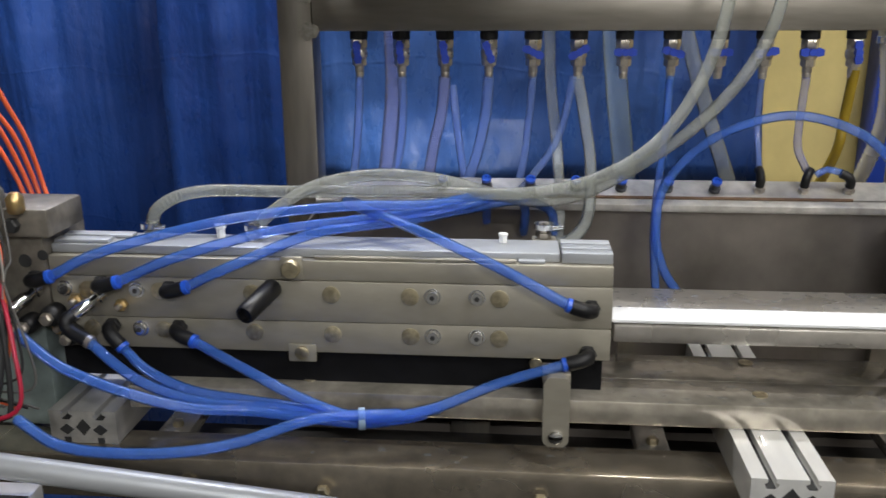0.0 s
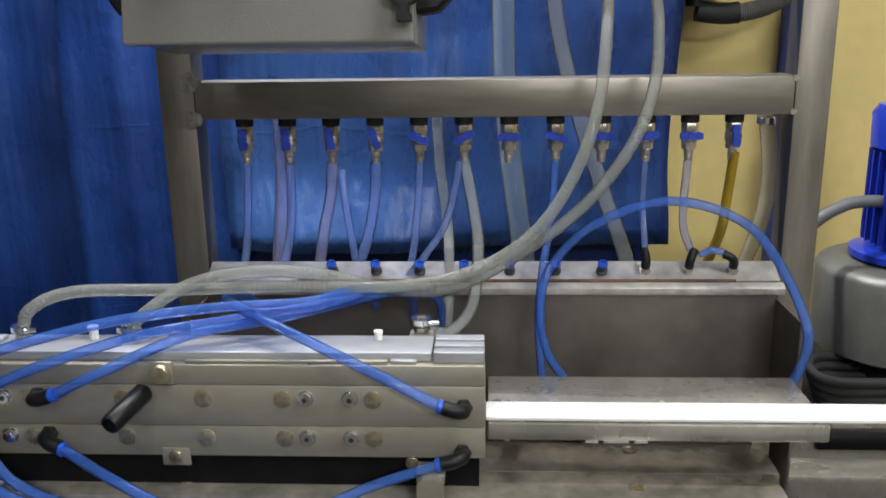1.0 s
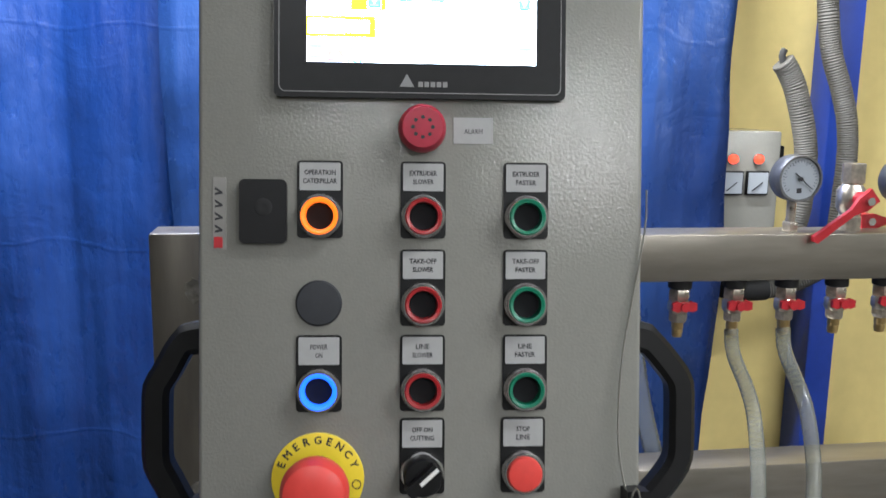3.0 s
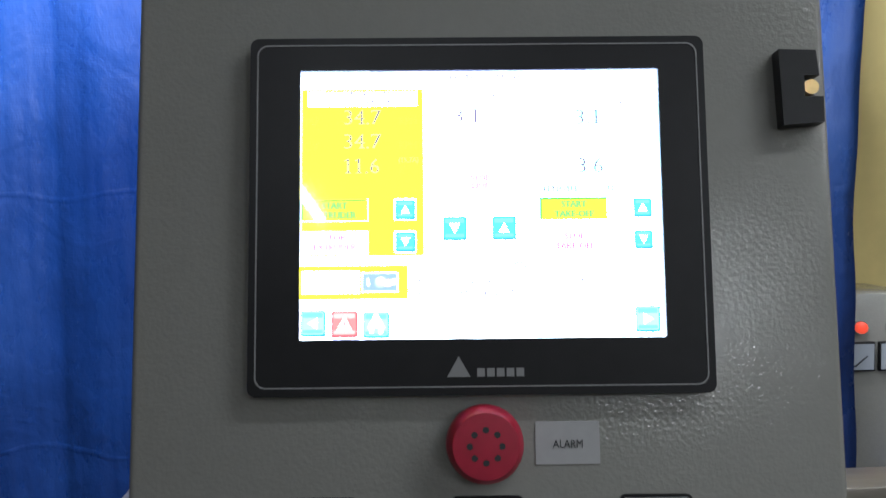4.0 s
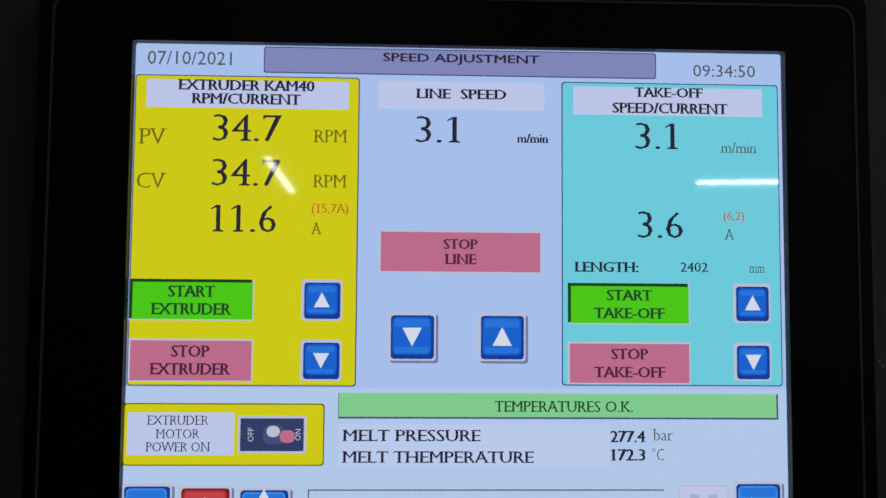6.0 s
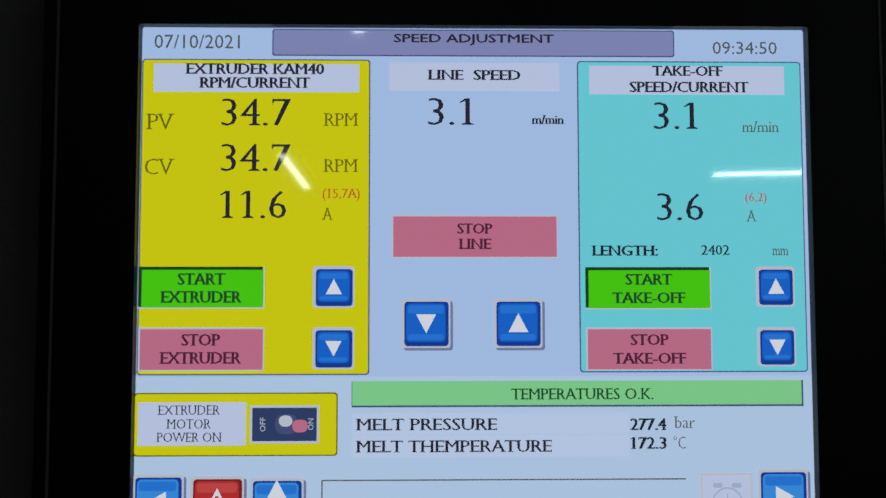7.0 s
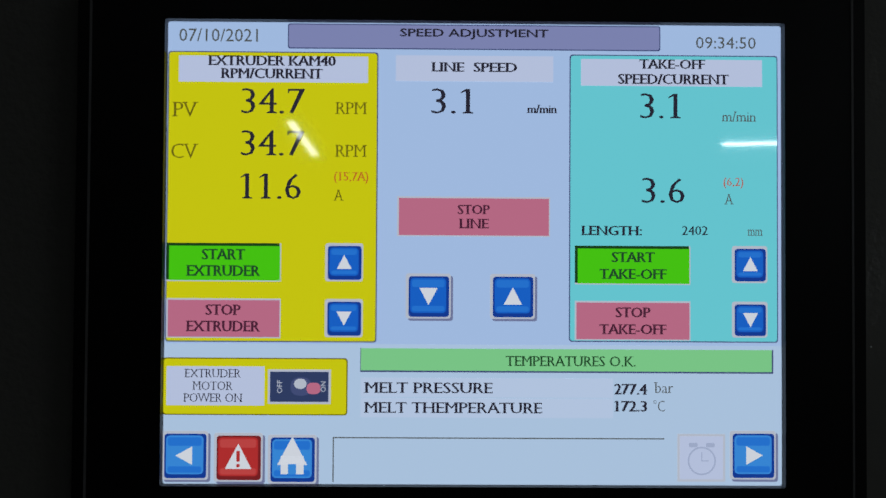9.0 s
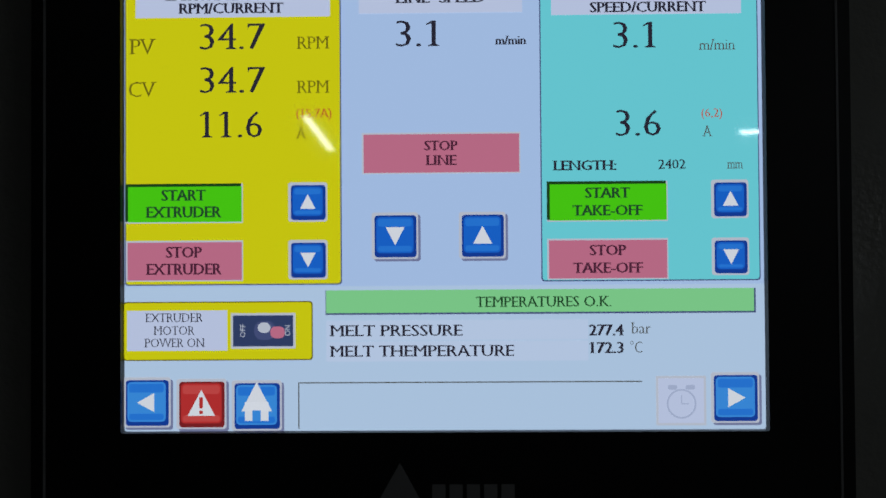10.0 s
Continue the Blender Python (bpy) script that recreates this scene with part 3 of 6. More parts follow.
# ---------------------------------------------------------------- pipe frame
FY0, FY1 = 0.32, 0.372
fr = thing("pipe_rack", pose(0, 0.346, 0), "welded brushed stainless square-tube frame that carries the valves", "pipe rack")
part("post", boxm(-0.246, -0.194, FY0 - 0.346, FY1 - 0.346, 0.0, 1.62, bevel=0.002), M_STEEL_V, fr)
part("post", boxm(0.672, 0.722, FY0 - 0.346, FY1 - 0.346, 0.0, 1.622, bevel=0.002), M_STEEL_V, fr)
part("crossbar", boxm(-0.1938, 0.6718, FY0 - 0.346 + 0.0006, FY1 - 0.346, 1.283, 1.338, bevel=0.0025), M_STEEL, fr)
part("crossbar", boxm(-0.1938, 0.6718, FY0 - 0.346 + 0.0006, FY1 - 0.346, 1.561, 1.615, bevel=0.0025), M_STEEL, fr)
for x, z, wide in ((-0.199, 1.338, 1.15), (-0.199, 1.283, 1.1), (0.674, 1.334, 0.34), (0.674, 1.287, 0.34), (-0.199, 1.561, 1.0)):
    ring = []
    for k in range(26):
        a = 2 * math.pi * k / 26
        r = (0.010 + 0.007 * abs(math.cos(a)) ** 3 * (math.cos(a) > 0) + 0.006 * abs(math.sin(a)) ** 4 + random.uniform(-0.0022, 0.0022)) * wide
        ring.append((x - 0.003 + r * math.cos(a), z + r * 0.8 * math.sin(a)))
    bm = outline(bmesh.new(), ring, FY0 - 0.3471, FY0 - 0.3455)
    part("weld", bm, M_WELD, fr, "ground blotchy weld seam")


def ball_valve(m, lever_mat, label, group, turn, nozzle_mat, lever_len=0.0165):
    """A small ball valve hanging from a rail: socket, hexagon, body, wing lever, nozzle."""
    t = thing("ball_valve", m, label, "valve", group)
    part("socket", lathe(bmesh.new(), [(0.0135, 0.0), (0.0135, -0.012), (0.011, -0.013)], seg=16), M_RUBBER, t)
    bm = bmesh.new()
    lathe(bm, [(0.0115, -0.013), (0.0125, -0.015), (0.0125, -0.024), (0.0115, -0.026)], seg=6)
    lathe(bm, [(0.0100, -0.026), (0.0125, -0.029), (0.0125, -0.038), (0.0100, -0.042)], seg=16)
    lathe(bm, [(0.0110, -0.042), (0.0110, -0.050), (0.0095, -0.052)], seg=6)
    part("body", bm, M_NICKEL, t)
    bm = bmesh.new()
    lathe(bm, [(0.0068, -0.052), (0.0068, -0.060), (0.0060, -0.061), (0.0066, -0.064), (0.0055, -0.070)], seg=12)
    part("nozzle", bm, nozzle_mat, t)
    bm = bmesh.new()
    L = lever_len
    outline(bm, [(-L, 0.004), (-L * 0.55, 0.0065), (-0.004, 0.0045), (0.004, 0.0045), (L * 0.55, 0.0065), (L, 0.004), (L, -0.004), (L * 0.55, -0.0060), (0.004, -0.0045), (-0.004, -0.0045), (-L * 0.55, -0.0060), (-L, -0.004)], -0.0185, -0.0135)
    cyl(bm, (0, -0.0120, 0), (0, -1, 0), 0.0055, 0.009, 12)
    for v in bm.verts:
        v.co = Matrix.Rotation(radians(turn), 3, "Y") @ v.co + Vector((0, 0, -0.031))
    part("lever", bm, lever_mat, t)
    return t


VX = (-0.129, -0.064, 0.002, 0.068, 0.134, 0.201, 0.268, 0.337, 0.405, 0.470, 0.533, 0.597)
UX = (0.200, 0.270, 0.336, 0.403, 0.468, 0.532, 0.593)
TURN_B = (85, 85, 80, 70, 25, -30, 0, 15, 0, -10, 0, 85)
for x, tn in zip(VX, TURN_B):
    ball_valve(pose(x, 0.346, 1.283), M_BLUE_LEVER, "small nickel ball valve with a blue wing lever under the rail", "lower valves", tn, M_NICKEL)
for k, x in enumerate(UX):
    ball_valve(pose(x, 0.346, 1.561), M_RED_LEVER, "small ball valve with a red wing lever and hose nozzle", "upper valves", (80, 80, 0, 0, 0, 0, 12)[k], M_BRASS, 0.0145)


M_GAUGE = material("dull_steel_case", (0.15, 0.15, 0.15), 0.42, 0.8, grain=0.1)


def gauge(x, z):
    g = thing("pressure_gauge", pose(x, 0.345, z), "round white dial pressure gauge on the upper pipe", "gauge", "pressure gauges")
    part("case", lathe(bmesh.new(), [(0.028, 0.012), (0.031, 0.008), (0.0315, -0.014), (0.0305, -0.018), (0.028, -0.018), (0.0275, -0.014)], (0, 0, 0), (0, 1, 0), 32), M_GAUGE, g)
    part("dial", cyl(bmesh.new(), (0, -0.0135, 0), (0, -1, 0), 0.0278, 0.0015, 32), M_DIAL, g)
    part("needle", outline(bmesh.new(), [(-0.0085, 0.0072), (-0.0075, 0.0083), (0.0170, -0.0128), (0.0166, -0.0133)], -0.0175, -0.0165), M_INK, g)
    part("hub", cyl(bmesh.new(), (0, -0.0165, 0), (0, -1, 0), 0.003, 0.0025, 12), M_INK, g)
    bm = bmesh.new()
    for k in range(27):
        a = radians(225 - 270 * k / 26)
        r0 = 0.0215 if k % 5 else 0.0195
        c, s = math.cos(a), math.sin(a)
        outline(bm, [(r0 * c - 0.0003 * s, r0 * s + 0.0003 * c), (0.0245 * c - 0.0003 * s, 0.0245 * s + 0.0003 * c), (0.0245 * c + 0.0003 * s, 0.0245 * s - 0.0003 * c), (r0 * c + 0.0003 * s, r0 * s - 0.0003 * c)], -0.0154, -0.0148)
    box(bm, -0.0035, 0.0035, -0.0154, -0.0148, -0.019, -0.0125)
    part("scale", bm, M_INK, g)
    bm = bmesh.new()
    cyl(bm, (0, 0, -0.031), (0, 0, -1), 0.006, (z - 1.615) / 0.86 - 0.031 - 0.012, 12)
    lathe(bm, [(0.010, 0), (0.011, 0.002), (0.011, 0.010), (0.010, 0.012)], (0, 0, (1.615 - z) / 0.86), (0, 0, 1), 6)
    part("stem", bm, M_NICKEL, g)
    g.scale = (0.86, 0.86, 0.86)
    return g


gauge(0.465, 1.676)
gauge(0.602, 1.673)


def lever_valve(x, y, z, body_h, tilt, label, length=0.075):
    t = thing("lever_valve", pose(x, y, z), label, "valve", "red lever valves")
    bm = bmesh.new()
    lathe(bm, [(0.013, 0), (0.013, 0.016), (0.011, 0.018), (0.017, 0.026), (0.017, 0.046), (0.011, 0.054), (0.013, 0.056), (0.013, body_h)], seg=8)
    part("body", bm, M_NICKEL, t)
    bm = bmesh.new()
    cyl(bm, (0, -0.016, 0), (0, -1, 0), 0.009, 0.014, 14)
    outline(bm, [(-0.008, 0.009), (0.010, 0.010), (0.011, -0.008), (-0.006, -0.009), (-0.022, -0.004), (-length, -0.0048), (-length - 0.003, 0), (-length, 0.0048), (-0.022, 0.004)], -0.034, -0.028)
    for v in bm.verts:
        v.co = Matrix.Rotation(radians(tilt), 3, "Y") @ v.co + Vector((0, 0, 0.038))
    part("lever", bm, M_RED_LEVER, t)
    part("nut", lathe(bmesh.new(), [(0.005, 0), (0.005, 0.005)], (0, -0.034, 0.038), (0, -1, 0), 6), M_CHROME, t)
    return t


lever_valve(0.539, 0.345, 1.615, 0.078, -36, "brass ball valve with a long red lever, half open")
lever_valve(0.575, 0.392, 1.585, 0.06, 180, "second ball valve with a level red lever behind the pipe", 0.04)

# ---------------------------------------------------------------- water tank behind the calibrator
tk = thing("water_tank", pose(0.235, 0.3, 0), "stainless cooling tank with a drilled lid and open front", "tank")
ox, oy = 0.235, 0.3


def sloped(x0, x1, pts, th):
    """A folded sheet: a run of (y, z) points carried along x, with a thickness."""
    bm = bmesh.new()
    lo = [[bm.verts.new((x - ox, y - oy, z)) for y, z in pts] for x in (x0, x1)]
    hi = [[bm.verts.new((x - ox, y - oy - th * 0.5, z + th)) for y, z in pts] for x in (x0, x1)]
    n = len(pts)
    for k in range(n - 1):
        bm.faces.new((hi[0][k], hi[1][k], hi[1][k + 1], hi[0][k + 1]))
        bm.faces.new((lo[0][k], lo[0][k + 1], lo[1][k + 1], lo[1][k]))
        for s in (0, 1):
            bm.faces.new((lo[s][k], hi[s][k], hi[s][k + 1], lo[s][k + 1]))
    for k in (0, n - 1):
        bm.faces.new((lo[0][k], lo[1][k], hi[1][k], hi[0][k]))
    return bm


part("lid", sloped(-0.19, 0.664, [(0.336, 1.0), (0.335, 1.058), (0.331, 1.061), (0.325, 1.0605), (0.2895, 1.0425)], 0.002), M_LID, tk, "wet sloping stainless lid with a row of fittings")
part("front_lip", sloped(-0.19, 0.668, [(0.2885, 1.0405), (0.2800, 1.0365), (0.2772, 1.0340), (0.2772, 1.0260)], 0.002), M_LID, tk)
part("seam", sloped(-0.05, 0.60, [(0.2912, 1.0446), (0.2880, 1.0420)], 0.0022), material("rusty_seam", (0.14, 0.08, 0.045), 0.8, 0.3, grain=0.4, grain_size=60), tk, "brown stained seam")
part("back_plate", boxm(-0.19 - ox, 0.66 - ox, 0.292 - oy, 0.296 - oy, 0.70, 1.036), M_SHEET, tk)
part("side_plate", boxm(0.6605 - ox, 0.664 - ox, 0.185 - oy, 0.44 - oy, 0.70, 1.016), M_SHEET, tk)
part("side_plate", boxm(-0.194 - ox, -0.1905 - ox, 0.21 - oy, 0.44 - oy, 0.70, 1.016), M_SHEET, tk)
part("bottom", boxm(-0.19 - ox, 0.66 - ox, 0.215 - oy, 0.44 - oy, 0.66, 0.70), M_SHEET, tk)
for x in (-0.15, 0.62):
    for y in (0.24, 0.42):
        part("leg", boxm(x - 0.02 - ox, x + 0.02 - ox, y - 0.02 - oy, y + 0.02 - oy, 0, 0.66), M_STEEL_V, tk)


def elbow(x, turn, mat, label, name="push_fitting", y=0.306, ring=None, z=1.0525):
    t = thing(name, pose(x, y, z, 20, 0, 0) @ pose(0, 0, 0, 0, 0, turn), label, "fitting", "lid fittings")
    part("thread", lathe(bmesh.new(), [(0.008, 0), (0.0085, 0.001), (0.0085, 0.007), (0.006, 0.008), (0.006, 0.011)], seg=6), M_NICKEL, t)
    bm = bmesh.new()
    hose(bm, [(0, 0, 0.010), (0, 0, 0.019), (0.006, 0, 0.026), (0.016, 0, 0.029)], 0.0068, 10, 0.003)
    part("elbow", bm, mat, t)
    if ring:
        part("release_ring", lathe(bmesh.new(), [(0.0045, 0), (0.0075, 0.001), (0.0075, 0.004), (0.0045, 0.0045)], (0.016, 0, 0.029), (1, 0, 0), 14), ring, t, "blue release ring")
    return t


def straight(x, y=0.306):
    t = thing("push_fitting", pose(x, y, 1.0525, 38), "straight push fitting with a blue release ring on the lid", "fitting", "lid fittings")
    bm = bmesh.new()
    lathe(bm, [(0.0085, 0), (0.0085, 0.007), (0.0068, 0.008), (0.0068, 0.018), (0.0060, 0.0185)], seg=12)
    part("body", bm, M_GREY_PL, t)
    part("release_ring", lathe(bmesh.new(), [(0.0050, 0.0185), (0.0074, 0.0185), (0.0078, 0.0205), (0.0074, 0.0230), (0.0050, 0.0230), (0.0040, 0.0205)], seg=14), M_TUBE_SOLID, t, "bright blue release ring")


M_TUBE_SOLID = material("bright_blue_ring", (0.014, 0.08, 0.48), 0.3, grain=0.08)
for x in (0.002, 0.068, 0.134, 0.201, 0.269, 0.337, 0.406):
    straight(x)
elbow(0.470, 95, M_BLACK, "black elbow push fitting on the wet lid")
elbow(0.534, 60, M_BLACK, "black elbow push fitting on the wet lid")
elbow(0.598, 160, M_BLACK, "black elbow push fitting on the wet lid")
hose_thing("link_tube", [(0.55, 0.306, 1.078), (0.565, 0.308, 1.086), (0.585, 0.306, 1.082)], 0.005, M_TUBE, "short blue tube linking two lid fittings")


def drop(name, pts, r, mat, label, y=0.345, rib=0.0, **kw):
    return hose_thing(name, [(x, y if len(p) == 0 else p[0], z) for x, z, *p in pts], r, mat, label, group="drop hoses", rib=rib, **kw)


ZT = 1.216
drop("drop_tube", [(-0.129, ZT), (-0.133, 1.15), (-0.142, 1.07), (-0.152, 0.99, 0.30)], 0.0062, M_TUBE_PALE, "pale blue tube hanging from a lower valve")
drop("drop_tube", [(-0.064, ZT), (-0.064, 1.16), (-0.070, 1.10), (-0.086, 1.04)], 0.0070, M_TUBE_PALE, "pale blue tube curving to the lid")
drop("drop_hose", [(-0.085, 1.30, 0.39), (-0.083, 1.20, 0.385), (-0.090, 1.12, 0.385), (-0.100, 1.04, 0.39)], 0.0125, M_TUBE_LILAC, "wide lilac ribbed hose behind the valves", rib=0.0012)
drop("drop_hose", [(0.002, ZT), (-0.004, 1.16), (-0.016, 1.11), (-0.028, 1.04)], 0.0085, M_TUBE_LILAC, "lilac braided hose from a lower valve", rib=0.0008)
drop("drop_tube", [(0.012, 1.20, 0.36), (0.020, 1.14), (0.028, 1.08), (0.034, 1.04)], 0.0062, M_TUBE_PALE, "pale blue tube crossing to the lid")
drop("drop_tube", [(0.068, ZT), (0.064, 1.16), (0.052, 1.10), (0.033, 1.045)], 0.0085, M_TUBE_PALE, "wide pale blue tube from a lower valve")
drop("drop_tube", [(0.134, ZT), (0.130, 1.15), (0.122, 1.08), (0.112, 1.035)], 0.0058, M_TUBE_PALE, "thin pale blue tube from a lower valve")
drop("drop_tube", [(0.195, ZT, 0.34), (0.175, 1.13, 0.325), (0.14, 1.075, 0.31), (0.105, 1.035, 0.30)], 0.0058, M_TUBE_PALE, "pale blue tube slanting across to the lid")
drop("drop_hose", [(0.158, 1.30, 0.385), (0.163, 1.20, 0.38), (0.175, 1.10, 0.36), (0.178, 1.03, 0.29), (0.176, 0.98, 0.27)], 0.0082, M_CLEAR2, "clear braided hose hanging past the lid", rib=0.0008)
drop("drop_hose", [(0.201, ZT, 0.345), (0.214, 1.15, 0.335), (0.222, 1.09, 0.30), (0.214, 1.03, 0.22), (0.185, 1.005, 0.18), (0.155, 1.012, 0.16)], 0.0085, M_CLEAR2, "clear hose curving to the clamp on the calibrator", rib=0.0008)
drop("drop_tube", [(0.337, ZT, 0.345), (0.330, 1.14, 0.31), (0.312, 1.06, 0.24), (0.308, 1.00, 0.215), (0.313, 0.925, 0.20)], 0.0058, M_TUBE, "blue tube hanging from a lower valve past the lid")
drop("drop_tube", [(0.470, ZT), (0.469, 1.15), (0.470, 1.085, 0.312)], 0.0045, M_TUBE_PALE, "thin pale tube to a black elbow")
drop("drop_tube", [(0.533, ZT), (0.530, 1.15), (0.532, 1.11), (0.537, 1.085, 0.312)], 0.0060, M_TUBE_LILAC, "lilac tube to a black elbow")
drop("drop_hose", [(0.600, ZT + 0.01), (0.593, 1.15), (0.586, 1.10), (0.583, 0.98, 0.46)], 0.0075, M_YHOSE, "amber hose hanging from the last valve")
drop("drop_hose", [(0.648, 1.30, 0.385), (0.660, 1.24, 0.385), (0.666, 1.17, 0.385), (0.660, 1.10, 0.395), (0.642, 0.98, 0.45)], 0.0108, M_CREAM, "wide clear spiral hose beside the post", rib=0.0016, pitch=0.010)
part("hose_clamp", lathe(bmesh.new(), [(0.0128, 0), (0.0138, 0.001), (0.0138, 0.010), (0.0128, 0.011)], (0.655, 0.385, 1.262), (0, 0, 1), 16), M_CHROME)["label"] = "steel clamp on the clear spiral hose"
bpy.data.objects["hose_clamp"]["category"] = "clamp"
drop("drain_hose", [(0.262, 1.575, 0.5), (0.262, 1.45, 0.5), (0.266, 1.30, 0.5), (0.277, 1.18, 0.5), (0.300, 1.0, 0.5), (0.31, 0.8, 0.5)], 0.0185, M_CLEAR3, "wide clear ribbed drain hose in front of the tarpaulin", rib=0.0009, pitch=0.008, seg=14)
drop("drain_hose", [(0.325, 1.575, 0.5), (0.335, 1.50, 0.5), (0.355, 1.38, 0.5), (0.385, 1.27, 0.5), (0.432, 1.13, 0.5), (0.478, 1.0, 0.5), (0.50, 0.85, 0.5)], 0.0125, M_CLEAR2, "clear ribbed hose slanting down behind the rails", rib=0.0011, pitch=0.009, seg=12)
hb = thing("hose_manifold", pose(0.29, 0.5, 1.575), "small steel pipe stub holding the clear drain hoses", "pipe")
part("pipe", cyl(bmesh.new(), (-0.09, 0, 0.0), (1, 0, 0), 0.012, 0.18, 14), M_NICKEL, hb)
part("stub", boxm(-0.012, 0.012, -0.125, 0.0, -0.012, 0.012, bevel=0.003), M_NICKEL, hb)

# ---------------------------------------------------------------- machine bed
bed = thing("machine_bed", pose(0.2, 0.1, 0), "stained stainless box-section bed under the calibrator", "machine frame")


def bar(name, x0, x1, y0, y1, z0, z1, mat=None, label="", bevel=0.003, parent=None):
    return part(name, boxm(x0 - 0.2, x1 - 0.2, y0 - 0.1, y1 - 0.1, z0, z1, bevel=bevel), mat or M_WET, parent or bed, label)


bar("front_rail", -1.6, 2.2, -0.042, 0.028, 0.712, 0.774, M_RAIL)
bar("rear_rail", -1.6, 2.2, 0.205, 0.262, 0.716, 0.774)
bar("rear_rail", -1.6, 2.2, 0.31, 0.36, 0.742, 0.812)
for x in (0.30, 0.63, -0.35, -0.62):
    bar("tie_bar", x - 0.022, x + 0.022, 0.0285, 0.2045, 0.742, 0.760)
    part("bolt", lathe(bmesh.new(), [(0.008, 0), (0.008, 0.006), (0.006, 0.008)], (x - 0.2, -0.03, 0.760), (0, 0, 1), 6), M_BOLT, bed)
for x in (-1.5, 0.05, 2.1):
    for y in (-0.007, 0.235):
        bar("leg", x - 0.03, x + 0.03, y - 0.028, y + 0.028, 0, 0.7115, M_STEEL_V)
# Pan, apron and shelf are blackened where the bed's inside lies in shade.
bar("drip_pan", -1.55, 2.15, 0.029, 0.204, 0.690, 0.694, M_BED_SHADE, "drip pan, blackened for the shade inside the bed")
bar("apron", -1.6, 2.2, -0.30, -0.296, 0.36, 0.71, M_BED_SHADE)
bar("lower_shelf", -1.6, 2.2, -0.2955, -0.0425, 0.55, 0.556, M_BED_SHADE, "dark lower shelf of the bed")
for x in (-0.12, -0.30, 0.15, 0.55):
    part("bolt", lathe(bmesh.new(), [(0.010, 0), (0.010, 0.007), (0.007, 0.010)], (x - 0.2, -0.148, 0.740), (0, -1, 0), 6), M_BOLT, bed)


def slot_profile(x0, x1, y0, y1, z0, z1, label, mat=M_ALU):
    """An aluminium slot profile that runs along y, with two slots on top and a hollow end."""
    t = thing("slot_profile", pose((x0 + x1) / 2, y0, z0), label, "aluminium profile", "slot profiles")
    w, h, d = (x1 - x0) / 2, z1 - z0, y1 - y0
    s = 0.0045
    pts = [(-w, 0), (w, 0), (w, h)]
    for c in (w / 2, -w / 2):
        pts += [(c + s, h), (c + s, h - 0.005), (c + 2 * s, h - 0.007), (c + s, h - 0.013), (c - s, h - 0.013), (c - 2 * s, h - 0.007), (c - s, h - 0.005), (c - s, h)]
    pts += [(-w, h)]
    part("extrusion", outline(bmesh.new(), pts, 0, d), mat, t, smooth=False)
    # Flat near-black plates draw the shade of the hollow ends and slots.
    for c in (w / 2, -w / 2):
        bm = bmesh.new()
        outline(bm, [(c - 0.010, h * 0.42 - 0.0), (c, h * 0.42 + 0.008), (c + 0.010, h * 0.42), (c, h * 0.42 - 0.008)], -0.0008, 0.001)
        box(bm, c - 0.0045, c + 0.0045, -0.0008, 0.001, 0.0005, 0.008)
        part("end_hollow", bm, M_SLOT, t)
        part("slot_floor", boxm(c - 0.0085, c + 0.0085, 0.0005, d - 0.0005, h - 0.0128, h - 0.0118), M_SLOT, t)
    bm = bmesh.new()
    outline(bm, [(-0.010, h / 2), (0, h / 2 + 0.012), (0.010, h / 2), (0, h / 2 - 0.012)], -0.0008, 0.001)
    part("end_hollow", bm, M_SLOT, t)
    return t


slot_profile(0.379, 0.469, -0.112, 0.285, 0.7745, 0.820, "grooved aluminium profile laid across the bed")
slot_profile(-0.486, -0.396, -0.014, 0.285, 0.7745, 0.820, "short stained aluminium profile laid across the bed", M_DULL_ALU)
part("hex_key", hose(bmesh.new(), [(0.392, -0.118, 0.790), (0.416, -0.119, 0.789), (0.419, -0.117, 0.793), (0.412, -0.02, 0.8235)], 0.0016, 6, 0.004), M_CHROME)
tagged(bpy.data.objects["hex_key"], "thin bent steel hex key resting on the profile", "tool")

gp = thing("guide_plate", pose(0.05, 0.078, 0.8205), "wet stained steel guide plate under the calibrator", "plate")
part("front_bar", boxm(-0.432, 0.553, -0.078, -0.0065, 0, 0.0318, bevel=0.0025), M_GUIDE, gp)
part("rear_bar", boxm(-0.432, 0.561, -0.0055, 0.076, 0, 0.0312, bevel=0.0025), M_GUIDE, gp)
for x, y in ((0.372, -0.045), (0.378, 0.055), (-0.2, -0.04)):
    s = part("screw", lathe(bmesh.new(), [(0.0095, 0), (0.0095, 0.0014), (0.006, 0.0016), (0.0055, 0.0004)], (x, y, 0.0315), (0, 0, 1), 16), M_BOLT, gp)

tray = thing("support_tray", pose(0.44, 0.095, 0.922), "wet stainless tray under the white extruded strip", "tray")
part("plate", boxm(-0.204, 0.207, -0.074, 0.072, 0, 0.023, bevel=0.003), M_WET, tray)
for x in (-0.17, 0.17):
    part("foot", boxm(x - 0.012, x + 0.012, 0.0585, 0.0715, -0.15, 0), M_STEEL_V, tray)
ex = part("extruded_strip", boxm(0.2335, 2.2, 0.024, 0.070, 0.9465, 0.9515, bevel=0.0015), M_EXTR)
tagged(ex, "white extruded plastic strip leaving the calibrator", "plastic strip")

